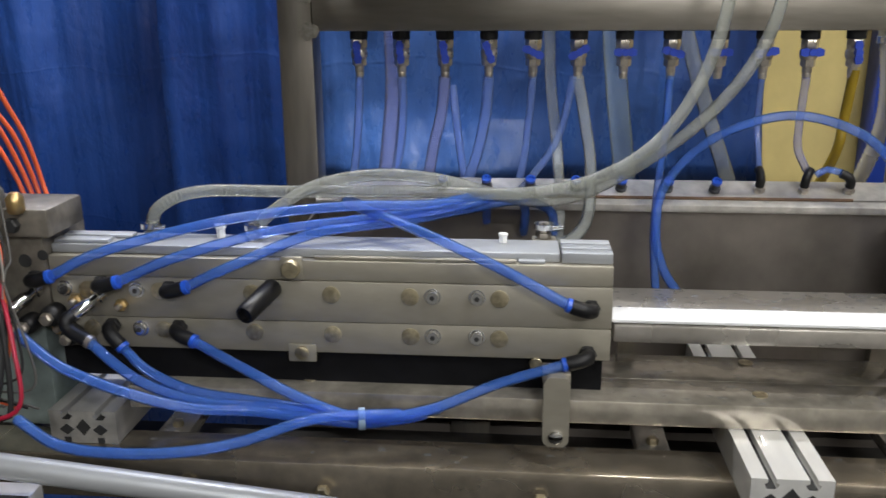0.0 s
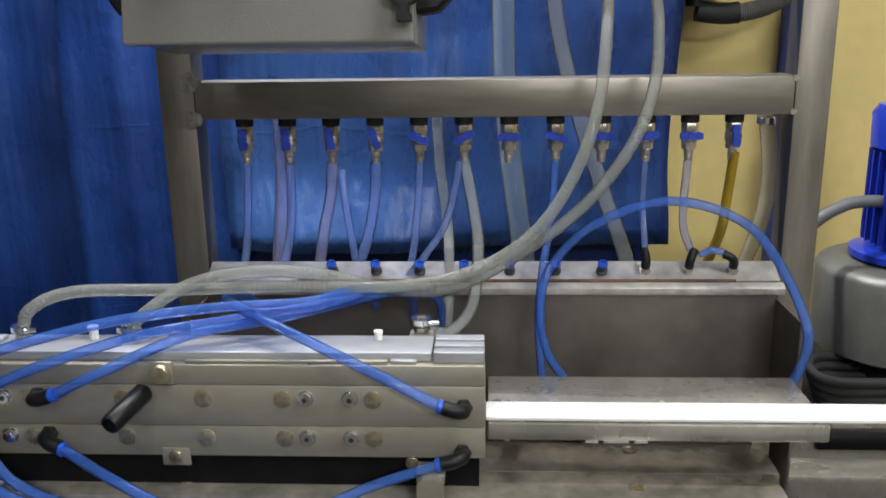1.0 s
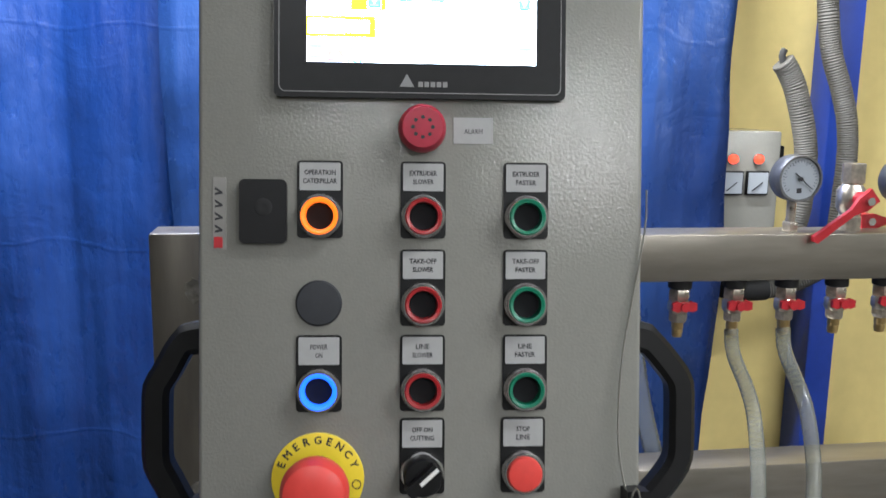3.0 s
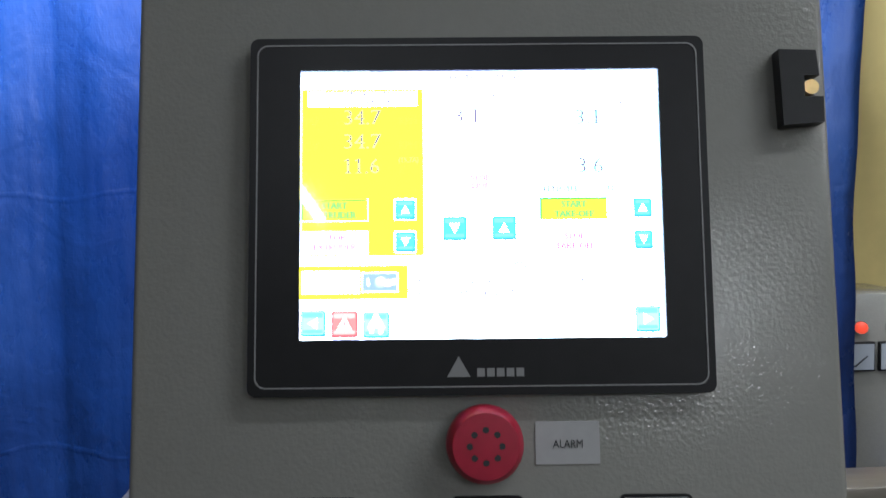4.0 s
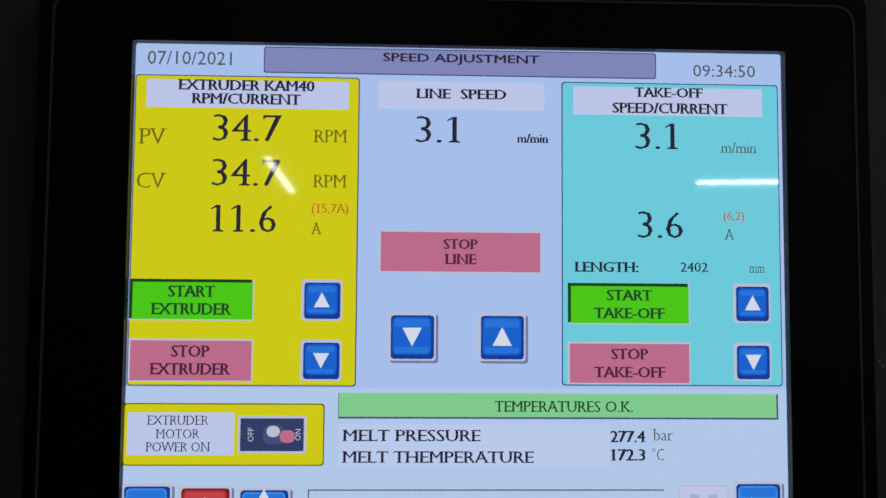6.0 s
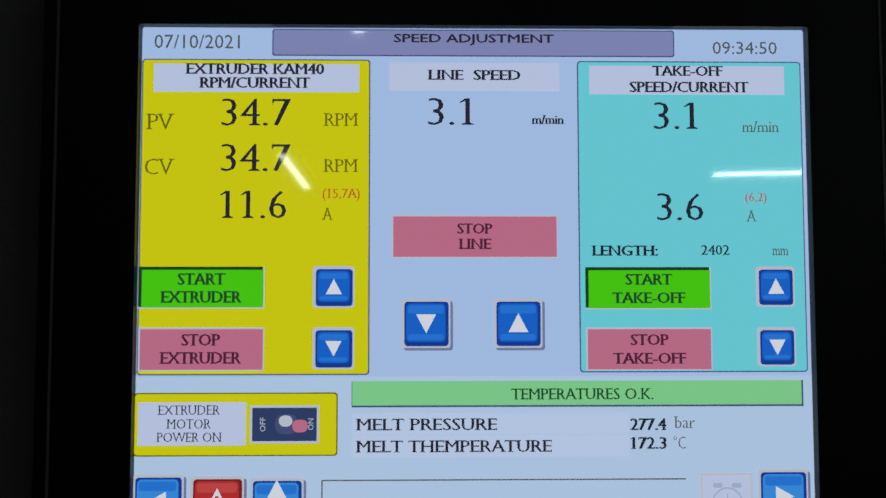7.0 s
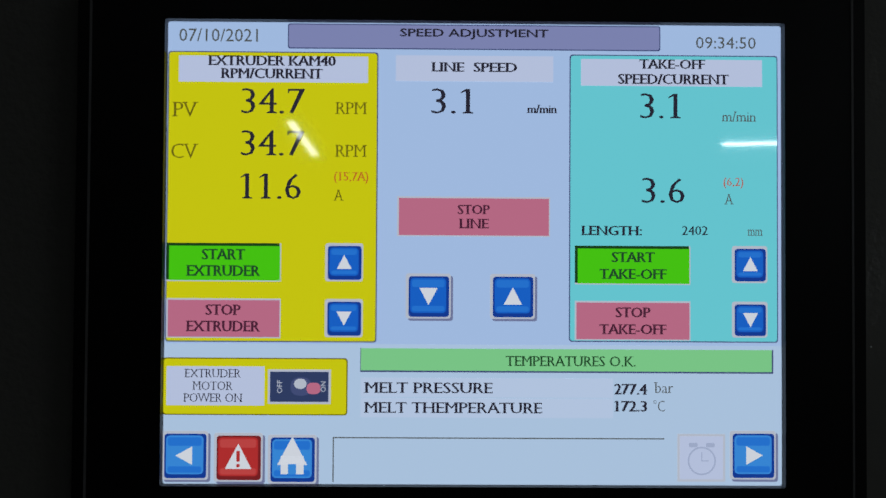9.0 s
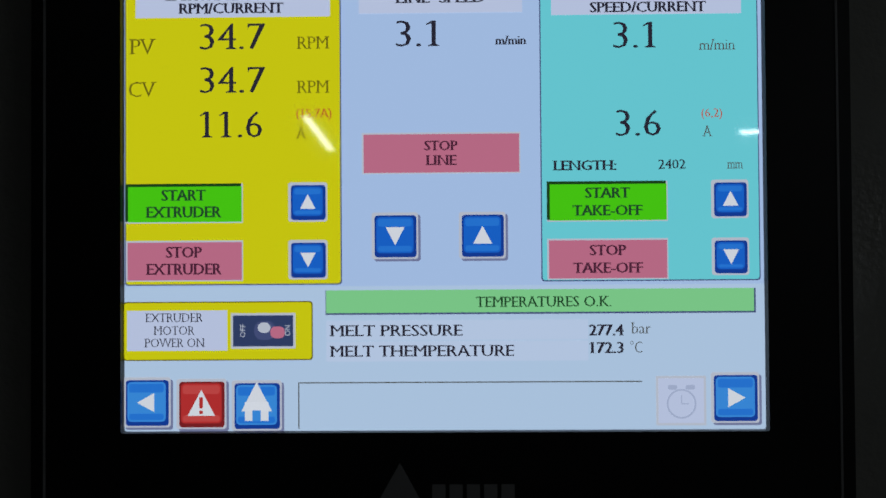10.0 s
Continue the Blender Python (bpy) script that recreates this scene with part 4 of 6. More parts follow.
# ---------------------------------------------------------------- calibrator
cal = thing("calibrator", pose(0, 0.02, 0.897), "long bolted tool-steel calibrator block with water ports", "calibrator")
part("lower_plate", boxm(-0.479, 0.233, 0.001, 0.078, 0.0, 0.0415, bevel=0.0012), M_BLOCK, cal)
part("middle_plate", boxm(-0.479, 0.233, 0, 0.078, 0.0422, 0.0955, bevel=0.0012), M_BLOCK, cal)
part("upper_plate", boxm(-0.479, 0.2325, 0.002, 0.078, 0.0962, 0.122, bevel=0.0015), M_BLOCK, cal)
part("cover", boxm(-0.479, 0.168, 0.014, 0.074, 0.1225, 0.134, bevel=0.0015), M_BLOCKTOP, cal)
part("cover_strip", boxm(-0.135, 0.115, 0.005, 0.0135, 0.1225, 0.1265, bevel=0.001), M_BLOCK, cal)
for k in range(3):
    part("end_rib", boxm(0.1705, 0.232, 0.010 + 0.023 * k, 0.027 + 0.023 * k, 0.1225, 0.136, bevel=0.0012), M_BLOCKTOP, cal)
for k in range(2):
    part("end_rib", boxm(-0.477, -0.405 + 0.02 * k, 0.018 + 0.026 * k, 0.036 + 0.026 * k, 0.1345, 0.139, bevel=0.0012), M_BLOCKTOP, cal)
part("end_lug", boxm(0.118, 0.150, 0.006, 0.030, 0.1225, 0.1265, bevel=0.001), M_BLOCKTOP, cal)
part("tab", boxm(-0.176, -0.148, -0.004, 0.0012, 0.098, 0.128, bevel=0.002), M_BLOCK, cal)
part("tab", boxm(-0.172, -0.136, -0.003, 0.0005, -0.012, 0.012, bevel=0.002), M_BLOCK, cal)
# Fills the open gap below the block; its black stands for shade.
part("base_strip", boxm(-0.479, 0.225, 0.012, 0.074, -0.0448, -0.0005), M_VOID, cal, "black filler painted as the shade in the gap below the block")
part("hanger", outline(bmesh.new(), rounded(0.151, 0.183, -0.096, -0.004, 0.010), -0.046, -0.034), M_BLOCK, cal, "flat steel hanger bar")
part("hanger_foot", boxm(0.150, 0.184, -0.0335, 0.0005, -0.016, -0.004, bevel=0.001), M_BLOCK, cal)


def head(x, z, r, mat, socket, y=0.0, depth=0.006):
    bm = lathe(bmesh.new(), [(r, 0), (r, depth * 0.75), (r * 0.86, depth)], (x, y, z), (0, -1, 0), 18)
    b = part("bolt_head", bm, mat, cal)
    if socket:
        part("socket", lathe(bmesh.new(), [(r * 0.42, 0), (r * 0.40, 0.0006)], (x, y - depth, z), (0, -1, 0), 6), M_SLOT, b)
        part("washer", lathe(bmesh.new(), [(r * 1.25, 0), (r * 1.25, 0.0015), (r * 1.0, 0.0016)], (x, y, z), (0, -1, 0), 18), M_CHROME, b)


ZU, ZL = 0.0755, 0.0225
for z in (ZU, ZL):
    for x, kind in ((-0.015, 0), (0.013, 1), (0.068, 1), (0.096, 0), (-0.114, 0), (-0.215, 0), (-0.335, 0), (-0.365, 1), (-0.43, 0), (-0.46, 1)):
        head(x, z + (0.004 if kind else 0.003), 0.0112 if not kind else 0.0084, M_BOLT if not kind else M_CHROME, kind, y=0.0 if z == ZU else 0.001, depth=0.002 if not kind else 0.007)
head(-0.162, 0.113, 0.012, M_BOLT, 0, y=-0.004, depth=0.008)
head(-0.154, 0.001, 0.009, M_BOLT, 0, y=-0.003, depth=0.004)
head(0.142, -0.006, 0.008, M_BOLT, 0, y=0.001, depth=0.004)
head(0.167, -0.082, 0.009, M_CHROME, 0, y=-0.046, depth=0.004)
hd = part("handle", lathe(bmesh.new(), [(0.010, 0), (0.0125, 0.004), (0.0125, 0.064), (0.011, 0.068), (0.0085, 0.068), (0.008, 0.062)], (-0.186, 0, 0.088), (-0.30, -0.93, -0.24), 20), M_BLACK, cal, "black tubular grip")
for x in (-0.31, 0.02):
    part("screw", lathe(bmesh.new(), [(0.004, 0), (0.004, 0.001)], (x, 0.008, 0.1222), (0, 0, 1), 10), M_SLOT, cal)


def port(x, z, aim, label):
    """A black push-in elbow on the front of the calibrator, aimed along its tube."""
    t = thing("tube_elbow", pose(x, 0.018, z), label, "fitting", "calibrator fittings")
    part("hex", lathe(bmesh.new(), [(0.0105, 0), (0.011, 0.001), (0.011, 0.007), (0.008, 0.008)], (0, 0, 0), (0, -1, 0), 6), M_RUBBER, t)
    a = Vector(aim).normalized()
    bm = bmesh.new()
    hose(bm, [(0, -0.006, 0), (0, -0.014, 0), tuple(Vector((0, -0.020, 0)) + a * 0.010), tuple(Vector((0, -0.020, 0)) + a * 0.026)], 0.0092, 12, 0.003)
    part("elbow", bm, M_BLACK, t)
    e = Vector((0, -0.020, 0)) + a * 0.026
    part("release_ring", lathe(bmesh.new(), [(0.006, 0), (0.0090, 0.001), (0.0090, 0.006), (0.006, 0.007)], e, a, 14), M_TUBE_SOLID, t, "blue release ring")
    return Vector((x, 0.018, z)) + e + a * 0.004


def air_tube(start, pts, r=0.0066, mat=None, label="translucent blue air tube from the calibrator"):
    return hose_thing("air_tube", [tuple(start)] + pts, r, mat or M_TUBE, label, "tube", "blue air tubes")


s = port(0.207, 0.968, (-1, 0, 0.32), "black elbow on the calibrator's front with a blue ring")
air_tube(s, [(0.106, 0.0, 1.016), (0.03, 0.022, 1.045), (-0.035, 0.055, 1.062), (-0.085, 0.10, 1.066), (-0.12, 0.16, 1.062), (-0.11, 0.215, 1.045), (-0.10, 0.25, 1.02)], label="blue air tube arching over the calibrator's top")
s = port(-0.495, 0.990, (1, 0, 0.28), "black elbow at the inlet end of the calibrator")
air_tube(s, [(-0.39, -0.005, 1.034), (-0.245, 0.03, 1.067), (-0.108, 0.06, 1.079), (0.003, 0.10, 1.074), (0.06, 0.16, 1.072), (0.07, 0.22, 1.05), (0.07, 0.27, 1.01)], label="blue air tube rising over the calibrator's top")
s = port(-0.408, 0.985, (1, 0, 0.28), "black elbow on the calibrator's front")
air_tube(s, [(-0.30, -0.002, 1.027), (-0.19, 0.04, 1.051), (-0.084, 0.08, 1.058), (0.03, 0.13, 1.063), (0.10, 0.18, 1.070), (0.125, 0.24, 1.04), (0.125, 0.28, 0.99)], label="blue air tube rising over the calibrator's top")
s = port(-0.320, 0.980, (1, 0, 0.30), "black elbow on the calibrator's front")
air_tube(s, [(-0.23, -0.002, 1.018), (-0.136, 0.05, 1.047), (-0.04, 0.10, 1.050), (0.04, 0.15, 1.055), (0.115, 0.18, 1.062), (0.165, 0.24, 1.03), (0.165, 0.27, 0.96)], label="blue air tube rising over the calibrator's top")
s = port(-0.312, 0.928, (1, -0.25, -0.30), "black elbow low on the calibrator's front")
e = port(0.205, 0.908, (-1, -0.1, -0.22), "black elbow low on the calibrator's outlet end")
air_tube(s, [(-0.21, -0.048, 0.903), (-0.13, -0.066, 0.872), (-0.062, -0.062, 0.850), (0.014, -0.047, 0.856), (0.095, -0.022, 0.881), tuple(e)], label="blue air tube looping below the calibrator from port to port")
s = port(-0.400, 0.928, (0.8, -0.2, -0.75), "black elbow low on the calibrator's front")
air_tube(s, [(-0.335, -0.04, 0.893), (-0.275, -0.052, 0.873), (-0.20, -0.055, 0.864), (-0.12, -0.058, 0.856), (-0.075, -0.052, 0.847), (-0.02, -0.044, 0.846), (0.025, -0.032, 0.850)], label="blue air tube drooping below the calibrator")
air_tube((-0.405, -0.040, 0.929), [(-0.365, -0.052, 0.902), (-0.325, -0.06, 0.882), (-0.258, -0.066, 0.866), (-0.161, -0.068, 0.862), (-0.085, -0.060, 0.846), (-0.03, -0.052, 0.843), (0.01, -0.042, 0.848)])
air_tube((-0.490, -0.052, 0.945), [(-0.465, -0.062, 0.930), (-0.419, -0.078, 0.909), (-0.341, -0.086, 0.884), (-0.264, -0.084, 0.866), (-0.192, -0.078, 0.862), (-0.11, -0.068, 0.849), (-0.06, -0.056, 0.840), (-0.01, -0.045, 0.843)])
air_tube((-0.46, -0.12, 0.862), [(-0.40, -0.142, 0.843), (-0.327, -0.142, 0.836), (-0.255, -0.132, 0.836), (-0.195, -0.115, 0.842), (-0.133, -0.095, 0.858), (-0.095, -0.076, 0.858), (-0.06, -0.066, 0.856), (-0.02, -0.052, 0.852)])
part("cable_tie", lathe(bmesh.new(), [(0.0125, -0.004), (0.0135, -0.004), (0.0135, 0.004), (0.0125, 0.004)], (-0.065, -0.06, 0.848), (1, 0.2, 0), 14), material("pale_blue_tie", (0.22, 0.31, 0.42), 0.4, grain=0.05))
tagged(bpy.data.objects["cable_tie"], "pale blue cable tie round the blue tubes", "cable tie")

# the tall loop of blue tube in front of the tank
hose_thing("air_tube", [(0.345, 0.205, 0.925), (0.322, 0.205, 0.96), (0.310, 0.215, 1.01), (0.322, 0.235, 1.075), (0.385, 0.25, 1.138), (0.485, 0.255, 1.171), (0.577, 0.245, 1.151), (0.631, 0.23, 1.101), (0.664, 0.17, 1.014), (0.655, 0.165, 0.95), (0.64, 0.165, 0.925)],
           0.0066, M_TUBE, "tall loop of translucent blue tube in front of the tank", "tube", "blue air tubes")

# white braided hoses from the upper valves to the calibrator
def braid(ob, pts, r, pitch=0.013):
    """Reinforcing threads wound both ways round a hose."""
    path, bm = spline(pts, 0.0016), bmesh.new()
    for way, start in ((1, 0), (1, 0.5), (-1, 0.25), (-1, 0.75)):
        up, run, last = Vector((0.13, 0.2, 0.97)), 0.0, None
        for i in range(1, len(path) - 1):
            d = (path[i + 1] - path[i - 1]).normalized()
            run += (path[i] - path[i - 1]).length
            up = (up - d * up.dot(d)).normalized()
            a = 2 * math.pi * (way * run / pitch + start)
            out = math.cos(a) * up + math.sin(a) * d.cross(up)
            c = path[i] + out * r
            ring = [bm.verts.new(c + out * 0.0003), bm.verts.new(c + d * 0.0004), bm.verts.new(c - d * 0.0004)]
            if last:
                for k in range(3):
                    bm.faces.new((last[k], last[(k + 1) % 3], ring[(k + 1) % 3], ring[k]))
            last = ring
    part("braid", bm, M_THREAD, ob, "white reinforcing threads")


BRAID = [(-0.362, 0.074, 1.036), (-0.350, 0.078, 1.070), (-0.30, 0.10, 1.087), (-0.177, 0.12, 1.084), (-0.031, 0.14, 1.082), (0.117, 0.155, 1.078), (0.215, 0.165, 1.096), (0.297, 0.175, 1.145), (0.352, 0.195, 1.222), (0.384, 0.22, 1.313), (0.398, 0.27, 1.42), (0.403, 0.335, 1.47), (0.403, 0.346, 1.498)]
braid(hose_thing("braided_hose", BRAID, 0.0080, M_CLEAR, "clear reinforced water hose from an upper valve to the calibrator", "hose", "braided water hoses", rib=0.0007, pitch=0.0065, seg=12), BRAID, 0.0078)
BRAID = [(-0.225, 0.076, 1.036), (-0.205, 0.082, 1.062), (-0.150, 0.11, 1.094), (-0.072, 0.13, 1.106), (0.013, 0.15, 1.096), (0.115, 0.175, 1.066), (0.191, 0.185, 1.068), (0.275, 0.19, 1.110), (0.36, 0.20, 1.172), (0.425, 0.215, 1.25), (0.459, 0.24, 1.33), (0.468, 0.28, 1.415), (0.468, 0.335, 1.47), (0.468, 0.346, 1.498)]
braid(hose_thing("braided_hose", BRAID, 0.0080, M_CLEAR, "clear reinforced water hose from an upper valve to the calibrator", "hose", "braided water hoses", rib=0.0007, pitch=0.0065, seg=12), BRAID, 0.0078)


def nipple(x, y, z, label):
    t = thing("hose_nipple", pose(x, y, z), label, "fitting", "hose nipples")
    part("thread", lathe(bmesh.new(), [(0.010, 0), (0.010, 0.007), (0.007, 0.008), (0.007, 0.02)], seg=6), M_NICKEL, t)
    part("clamp", lathe(bmesh.new(), [(0.0125, 0.012), (0.0132, 0.012), (0.0132, 0.019), (0.0125, 0.019)], seg=16), M_CHROME, t)
    part("clamp_screw", cyl(bmesh.new(), (0.010, -0.012, 0.0155), (1, 0.3, 0), 0.0032, 0.014, 10), M_CHROME, t)


nipple(-0.362, 0.074, 1.0315, "clamped hose nipple on the calibrator's top")
nipple(-0.225, 0.076, 1.0315, "clamped hose nipple on the calibrator's top")
nipple(0.150, 0.110, 1.030, "steel clamp nipple behind the calibrator's top")
nb = part("clamp_block", boxm(0.135, 0.166, 0.0995, 0.121, 0.8535, 1.0295, bevel=0.002), M_BLOCK)
tagged(nb, "small steel block behind the calibrator", "block")
wp = part("white_plug", lathe(bmesh.new(), [(0.005, 0), (0.005, 0.008), (0.006, 0.009), (0.006, 0.012)], (0.098, 0.078, 1.0312), (0, 0, 1), 8), M_WHITE)
tagged(wp, "white plastic plug on the calibrator's top", "plug")
wp = part("white_plug", lathe(bmesh.new(), [(0.006, 0), (0.006, 0.012), (0.0075, 0.013), (0.0075, 0.017)], (-0.27, 0.078, 1.0312), (0, 0, 1), 8), M_WHITE)
tagged(wp, "white plastic plug on the calibrator's top", "plug")

# ---------------------------------------------------------------- die end
M_DIE = material("scarred_die_steel", (0.20, 0.18, 0.15), 0.42, 0.6, grain=0.25, grain_size=60, stain=0.45, stain_size=16, bump=0.15, bump_size=120)
die = thing("extrusion_die", pose(-0.535, 0.03, 0.912), "scarred steel extrusion die at the calibrator's inlet", "die")
part("body", boxm(-0.22, 0.055, -0.012, 0.10, 0.02, 0.135, bevel=0.006), M_DIE, die)
part("top_plate", boxm(-0.2, 0.075, -0.03, 0.06, 0.1355, 0.172, bevel=0.004), M_DIE, die)
# Flat black discs stand for the shaded depth of open holes.
for hx, hz, hr in ((0.028, 0.10, 0.009), (0.052, 0.108, 0.007), (-0.02, 0.085, 0.010), (0.035, 0.06, 0.008), (-0.06, 0.11, 0.009)):
    part("bolt_hole", lathe(bmesh.new(), [(hr, 0), (hr * 0.96, 0.0006)], (hx, -0.0122, hz), (0, -1, 0), 14), M_SLOT, die)
part("key_slot", boxm(-0.02, 0.012, -0.022, -0.008, 0.1722, 0.1727), M_SLOT, die)
part("base", boxm(-0.22, 0.035, 0.0, 0.10, -0.1375, 0.0195, bevel=0.003), material("pale_green_machine_paint", (0.17, 0.21, 0.20), 0.45, grain=0.2, grain_size=40, stain=0.5, stain_size=14), die, "pale green painted die support")
for x in (0.0, 0.04):
    for z in (0.045, 0.10):
        part("bolt_head", lathe(bmesh.new(), [(0.011, 0), (0.011, 0.009), (0.009, 0.011)], (x - 0.05, -0.012, z), (0, -1, 0), 14), M_SLOT, die)
for x in (-0.02, 0.03):
    part("bolt_head", lathe(bmesh.new(), [(0.010, 0), (0.010, 0.008), (0.008, 0.010)], (x, -0.03, 0.152), (0, -1, 0), 6), M_SLOT, die)
part("plug", hose(bmesh.new(), [(0.005, -0.02, 0.168), (0.005, -0.025, 0.195), (-0.03, -0.03, 0.21), (-0.07, -0.03, 0.205)], 0.012, 12, 0.005), M_GREYHOSE, die)
part("terminal", lathe(bmesh.new(), [(0.008, 0), (0.011, 0.004), (0.011, 0.02), (0.006, 0.026)], (0.04, -0.035, 0.168), (0, 0, 1), 8), M_BRASS, die)
for k, (dx, dz) in enumerate(((0.0, 0.0), (0.012, -0.01), (-0.014, 0.005), (0.024, 0.008))):
    hose_thing("heater_cable", [(-0.735 + dx, 0.24, 1.40 + dz), (-0.70 + dx * 1.5, 0.25, 1.22 + dz), (-0.668 + dx * 1.4, 0.27, 1.13), (-0.645 + dx, 0.28, 1.05), (-0.62 + dx, 0.25, 1.01), (-0.57 + dx, 0.12, 1.03)],
               0.0036, M_REDCABLE, "orange-red heater cable hanging beside the die", "cable", "heater cables")
for k in range(4):
    a = 0.015 * k
    hose_thing("thermocouple_wire", [(-0.55 + a, -0.02, 1.10), (-0.505 + a * 0.4, -0.045, 1.075 - a), (-0.49, -0.06, 1.01), (-0.505 + a, -0.075, 0.93 - a), (-0.54, -0.08, 0.88), (-0.52 + a, -0.05, 0.84)],
               0.0016, (M_WIRE, M_REDCABLE, M_RUBBER, M_GREYHOSE)[k], "thin sensor wire looped beside the die", "wire", "sensor wires", seg=6)
for k, (dx, dz, mat, r, label) in enumerate(((0.0, 0.0, M_RUBBER, 0.0045, "black cable hanging in a loop beside the die"), (0.016, 0.014, M_DARKRED, 0.0028, "dull red sensor lead looped beside the die"),
                                             (-0.014, -0.012, M_GREYHOSE, 0.0036, "grey cable hanging in a loop beside the die"), (0.006, 0.03, M_RUBBER, 0.0036, "black cable hanging in a loop beside the die"))):
    hose_thing("sensor_cable", [(-0.555 + dx, -0.01, 1.00 + dz), (-0.515 + dx, -0.055, 0.985 + dz), (-0.490 + dx, -0.085, 0.94), (-0.492 + dx * 1.6, -0.10, 0.885 - dz), (-0.52 + dx, -0.105, 0.835 + dz), (-0.56, -0.10, 0.815 + dz), (-0.60 + dx, -0.06, 0.83)],
               r, mat, label, "cable", "sensor cables", seg=8)
for x, z, r in ((-0.472, 0.945, 0.014), (-0.505, 0.932, 0.013), (-0.450, 0.918, 0.012)):
    v = thing("swivel_fitting", pose(x, 0.018, z), "oily black swivel fitting on the calibrator's inlet end", "fitting", "swivel fittings")
    part("body", lathe(bmesh.new(), [(r * 0.8, 0), (r, 0.003), (r, 0.020), (r * 0.8, 0.026), (r * 0.5, 0.028)], (0, 0, 0), (0, -1, 0), 14), M_BLACK, v)
    part("nut", lathe(bmesh.new(), [(r * 0.62, 0.026), (r * 0.62, 0.034), (r * 0.45, 0.036)], (0, 0, 0), (0, -1, 0), 6), M_NICKEL, v)
for base, tip, end in (((-0.412, 0.018, 0.970), (-0.434, -0.025, 0.953), (-0.405, -0.040, 0.929)), ((-0.495, 0.018, 0.976), (-0.514, -0.030, 0.957), (-0.490, -0.052, 0.945))):
    v = thing("needle_valve", pose(*base), "small chromed throttle valve with a black elbow on the calibrator", "valve", "throttle valves")
    o = Vector(base)
    a, d = (Vector(tip) - o).normalized(), (Vector(tip) - o).length
    part("body", lathe(bmesh.new(), [(0.0100, 0), (0.0100, 0.008), (0.0070, 0.009), (0.0070, 0.018), (0.0088, 0.019), (0.0088, d - 0.006), (0.006, d)], (0, 0, 0), a, 12), M_CHROME, v)
    turn = Vector(tip) - o + a * 0.004 + Vector((0.004, -0.004, -0.012))
    part("elbow", hose(bmesh.new(), [tuple(a * (d - 0.004)), tuple(a * (d + 0.006)), tuple(turn), tuple(Vector(end) - o)], 0.0088, 12, 0.003), M_BLACK, v, "black swivel elbow")
    way = (Vector(end) - o - turn).normalized()
    part("release_ring", lathe(bmesh.new(), [(0.006, -0.002), (0.0088, -0.001), (0.0088, 0.005), (0.006, 0.006)], Vector(end) - o, way, 14), M_NICKEL, v)
for x, z, r in ((-0.445, 0.962, 0.009), (-0.47, 0.925, 0.010), (-0.385, 0.957, 0.008)):
    n = thing("hose_nipple", pose(x, 0.018, z), "small oily brass plug on the calibrator's front", "fitting", "brass plugs")
    part("hex", lathe(bmesh.new(), [(r, 0), (r * 1.05, 0.001), (r * 1.05, 0.007), (r * 0.8, 0.009)], (0, 0, 0), (0, -1, 0), 6), M_BRASS, n)
    part("tip", lathe(bmesh.new(), [(r * 0.5, 0.009), (r * 0.5, 0.015), (r * 0.35, 0.017)], (0, 0, 0), (0, -1, 0), 10), M_NICKEL, n)
rt = thing("round_rail", pose(-0.5, -0.25, 0.960, 0, 0, 0), "bright round steel rail along the bed's front", "rail")
part("rod", cyl(bmesh.new(), (-0.7, 0, 0), (1, 0, -0.10), 0.013, 1.15, 18, 0.002), M_BLOCKTOP, rt)
part("bracket", boxm(-0.66, -0.63, -0.012, 0.012, -0.404, -0.018, bevel=0.002), M_STEEL_V, rt)
part("bracket", boxm(0.36, 0.39, -0.012, 0.012, -0.404, -0.118, bevel=0.002), M_STEEL_V, rt)
wf = thing("white_profile", pose(-0.59, -0.27, 0.838), "white slotted profile under the round rail", "profile")
part("extrusion", boxm(-0.3, 0.22, -0.02, 0.04, -0.03, 0.012, bevel=0.003), M_ALU, wf)
part("slot", boxm(-0.3, 0.2202, 0.005, 0.013, 0.0122, 0.013), M_SLOT, wf)
part("support", boxm(-0.28, -0.25, -0.015, 0.035, -0.2815, -0.0305), M_STEEL_V, wf)

# ---------------------------------------------------------------- pump beside the rack
pump = thing("vacuum_pump", pose(0.965, 0.52, 0.80), "blue electric motor on a grey pump drum", "pump")
part("drum", lathe(bmesh.new(), [(0.150, 0.06), (0.156, 0.065), (0.156, 0.195), (0.150, 0.205), (0.135, 0.212), (0.05, 0.214)], seg=48), M_DRUM, pump)
part("base", lathe(bmesh.new(), [(0.12, 0.0), (0.12, 0.0595)], seg=32), M_BLACK, pump)
bm = bmesh.new()
lathe(bm, [(0.098, 0.2145), (0.105, 0.219), (0.105, 0.230), (0.082, 0.235), (0.078, 0.245), (0.078, 0.40), (0.088, 0.405), (0.090, 0.46), (0.080, 0.475), (0.03, 0.478)], seg=40)
motor = part("motor", bm, M_MOTOR, pump, "glossy blue finned motor housing")
for k in range(28):
    a = 2 * math.pi * k / 28
    c, s_ = math.cos(a), math.sin(a)
    f = boxm(0.074, 0.088, -0.0015, 0.0015, 0.246, 0.40)
    for v in f.verts:
        v.co = Vector((v.co.x * c - v.co.y * s_, v.co.x * s_ + v.co.y * c, v.co.z))
    part("fin", f, M_MOTOR, motor)
part("nameplate", lathe(bmesh.new(), [(0.1575, 0.120), (0.1575, 0.165)], seg=48, close=False), M_LABEL, pump, "pale paper rating label")
np_ob = pump.children[-1]
bm = bmesh.new()
bm.from_mesh(np_ob.data)
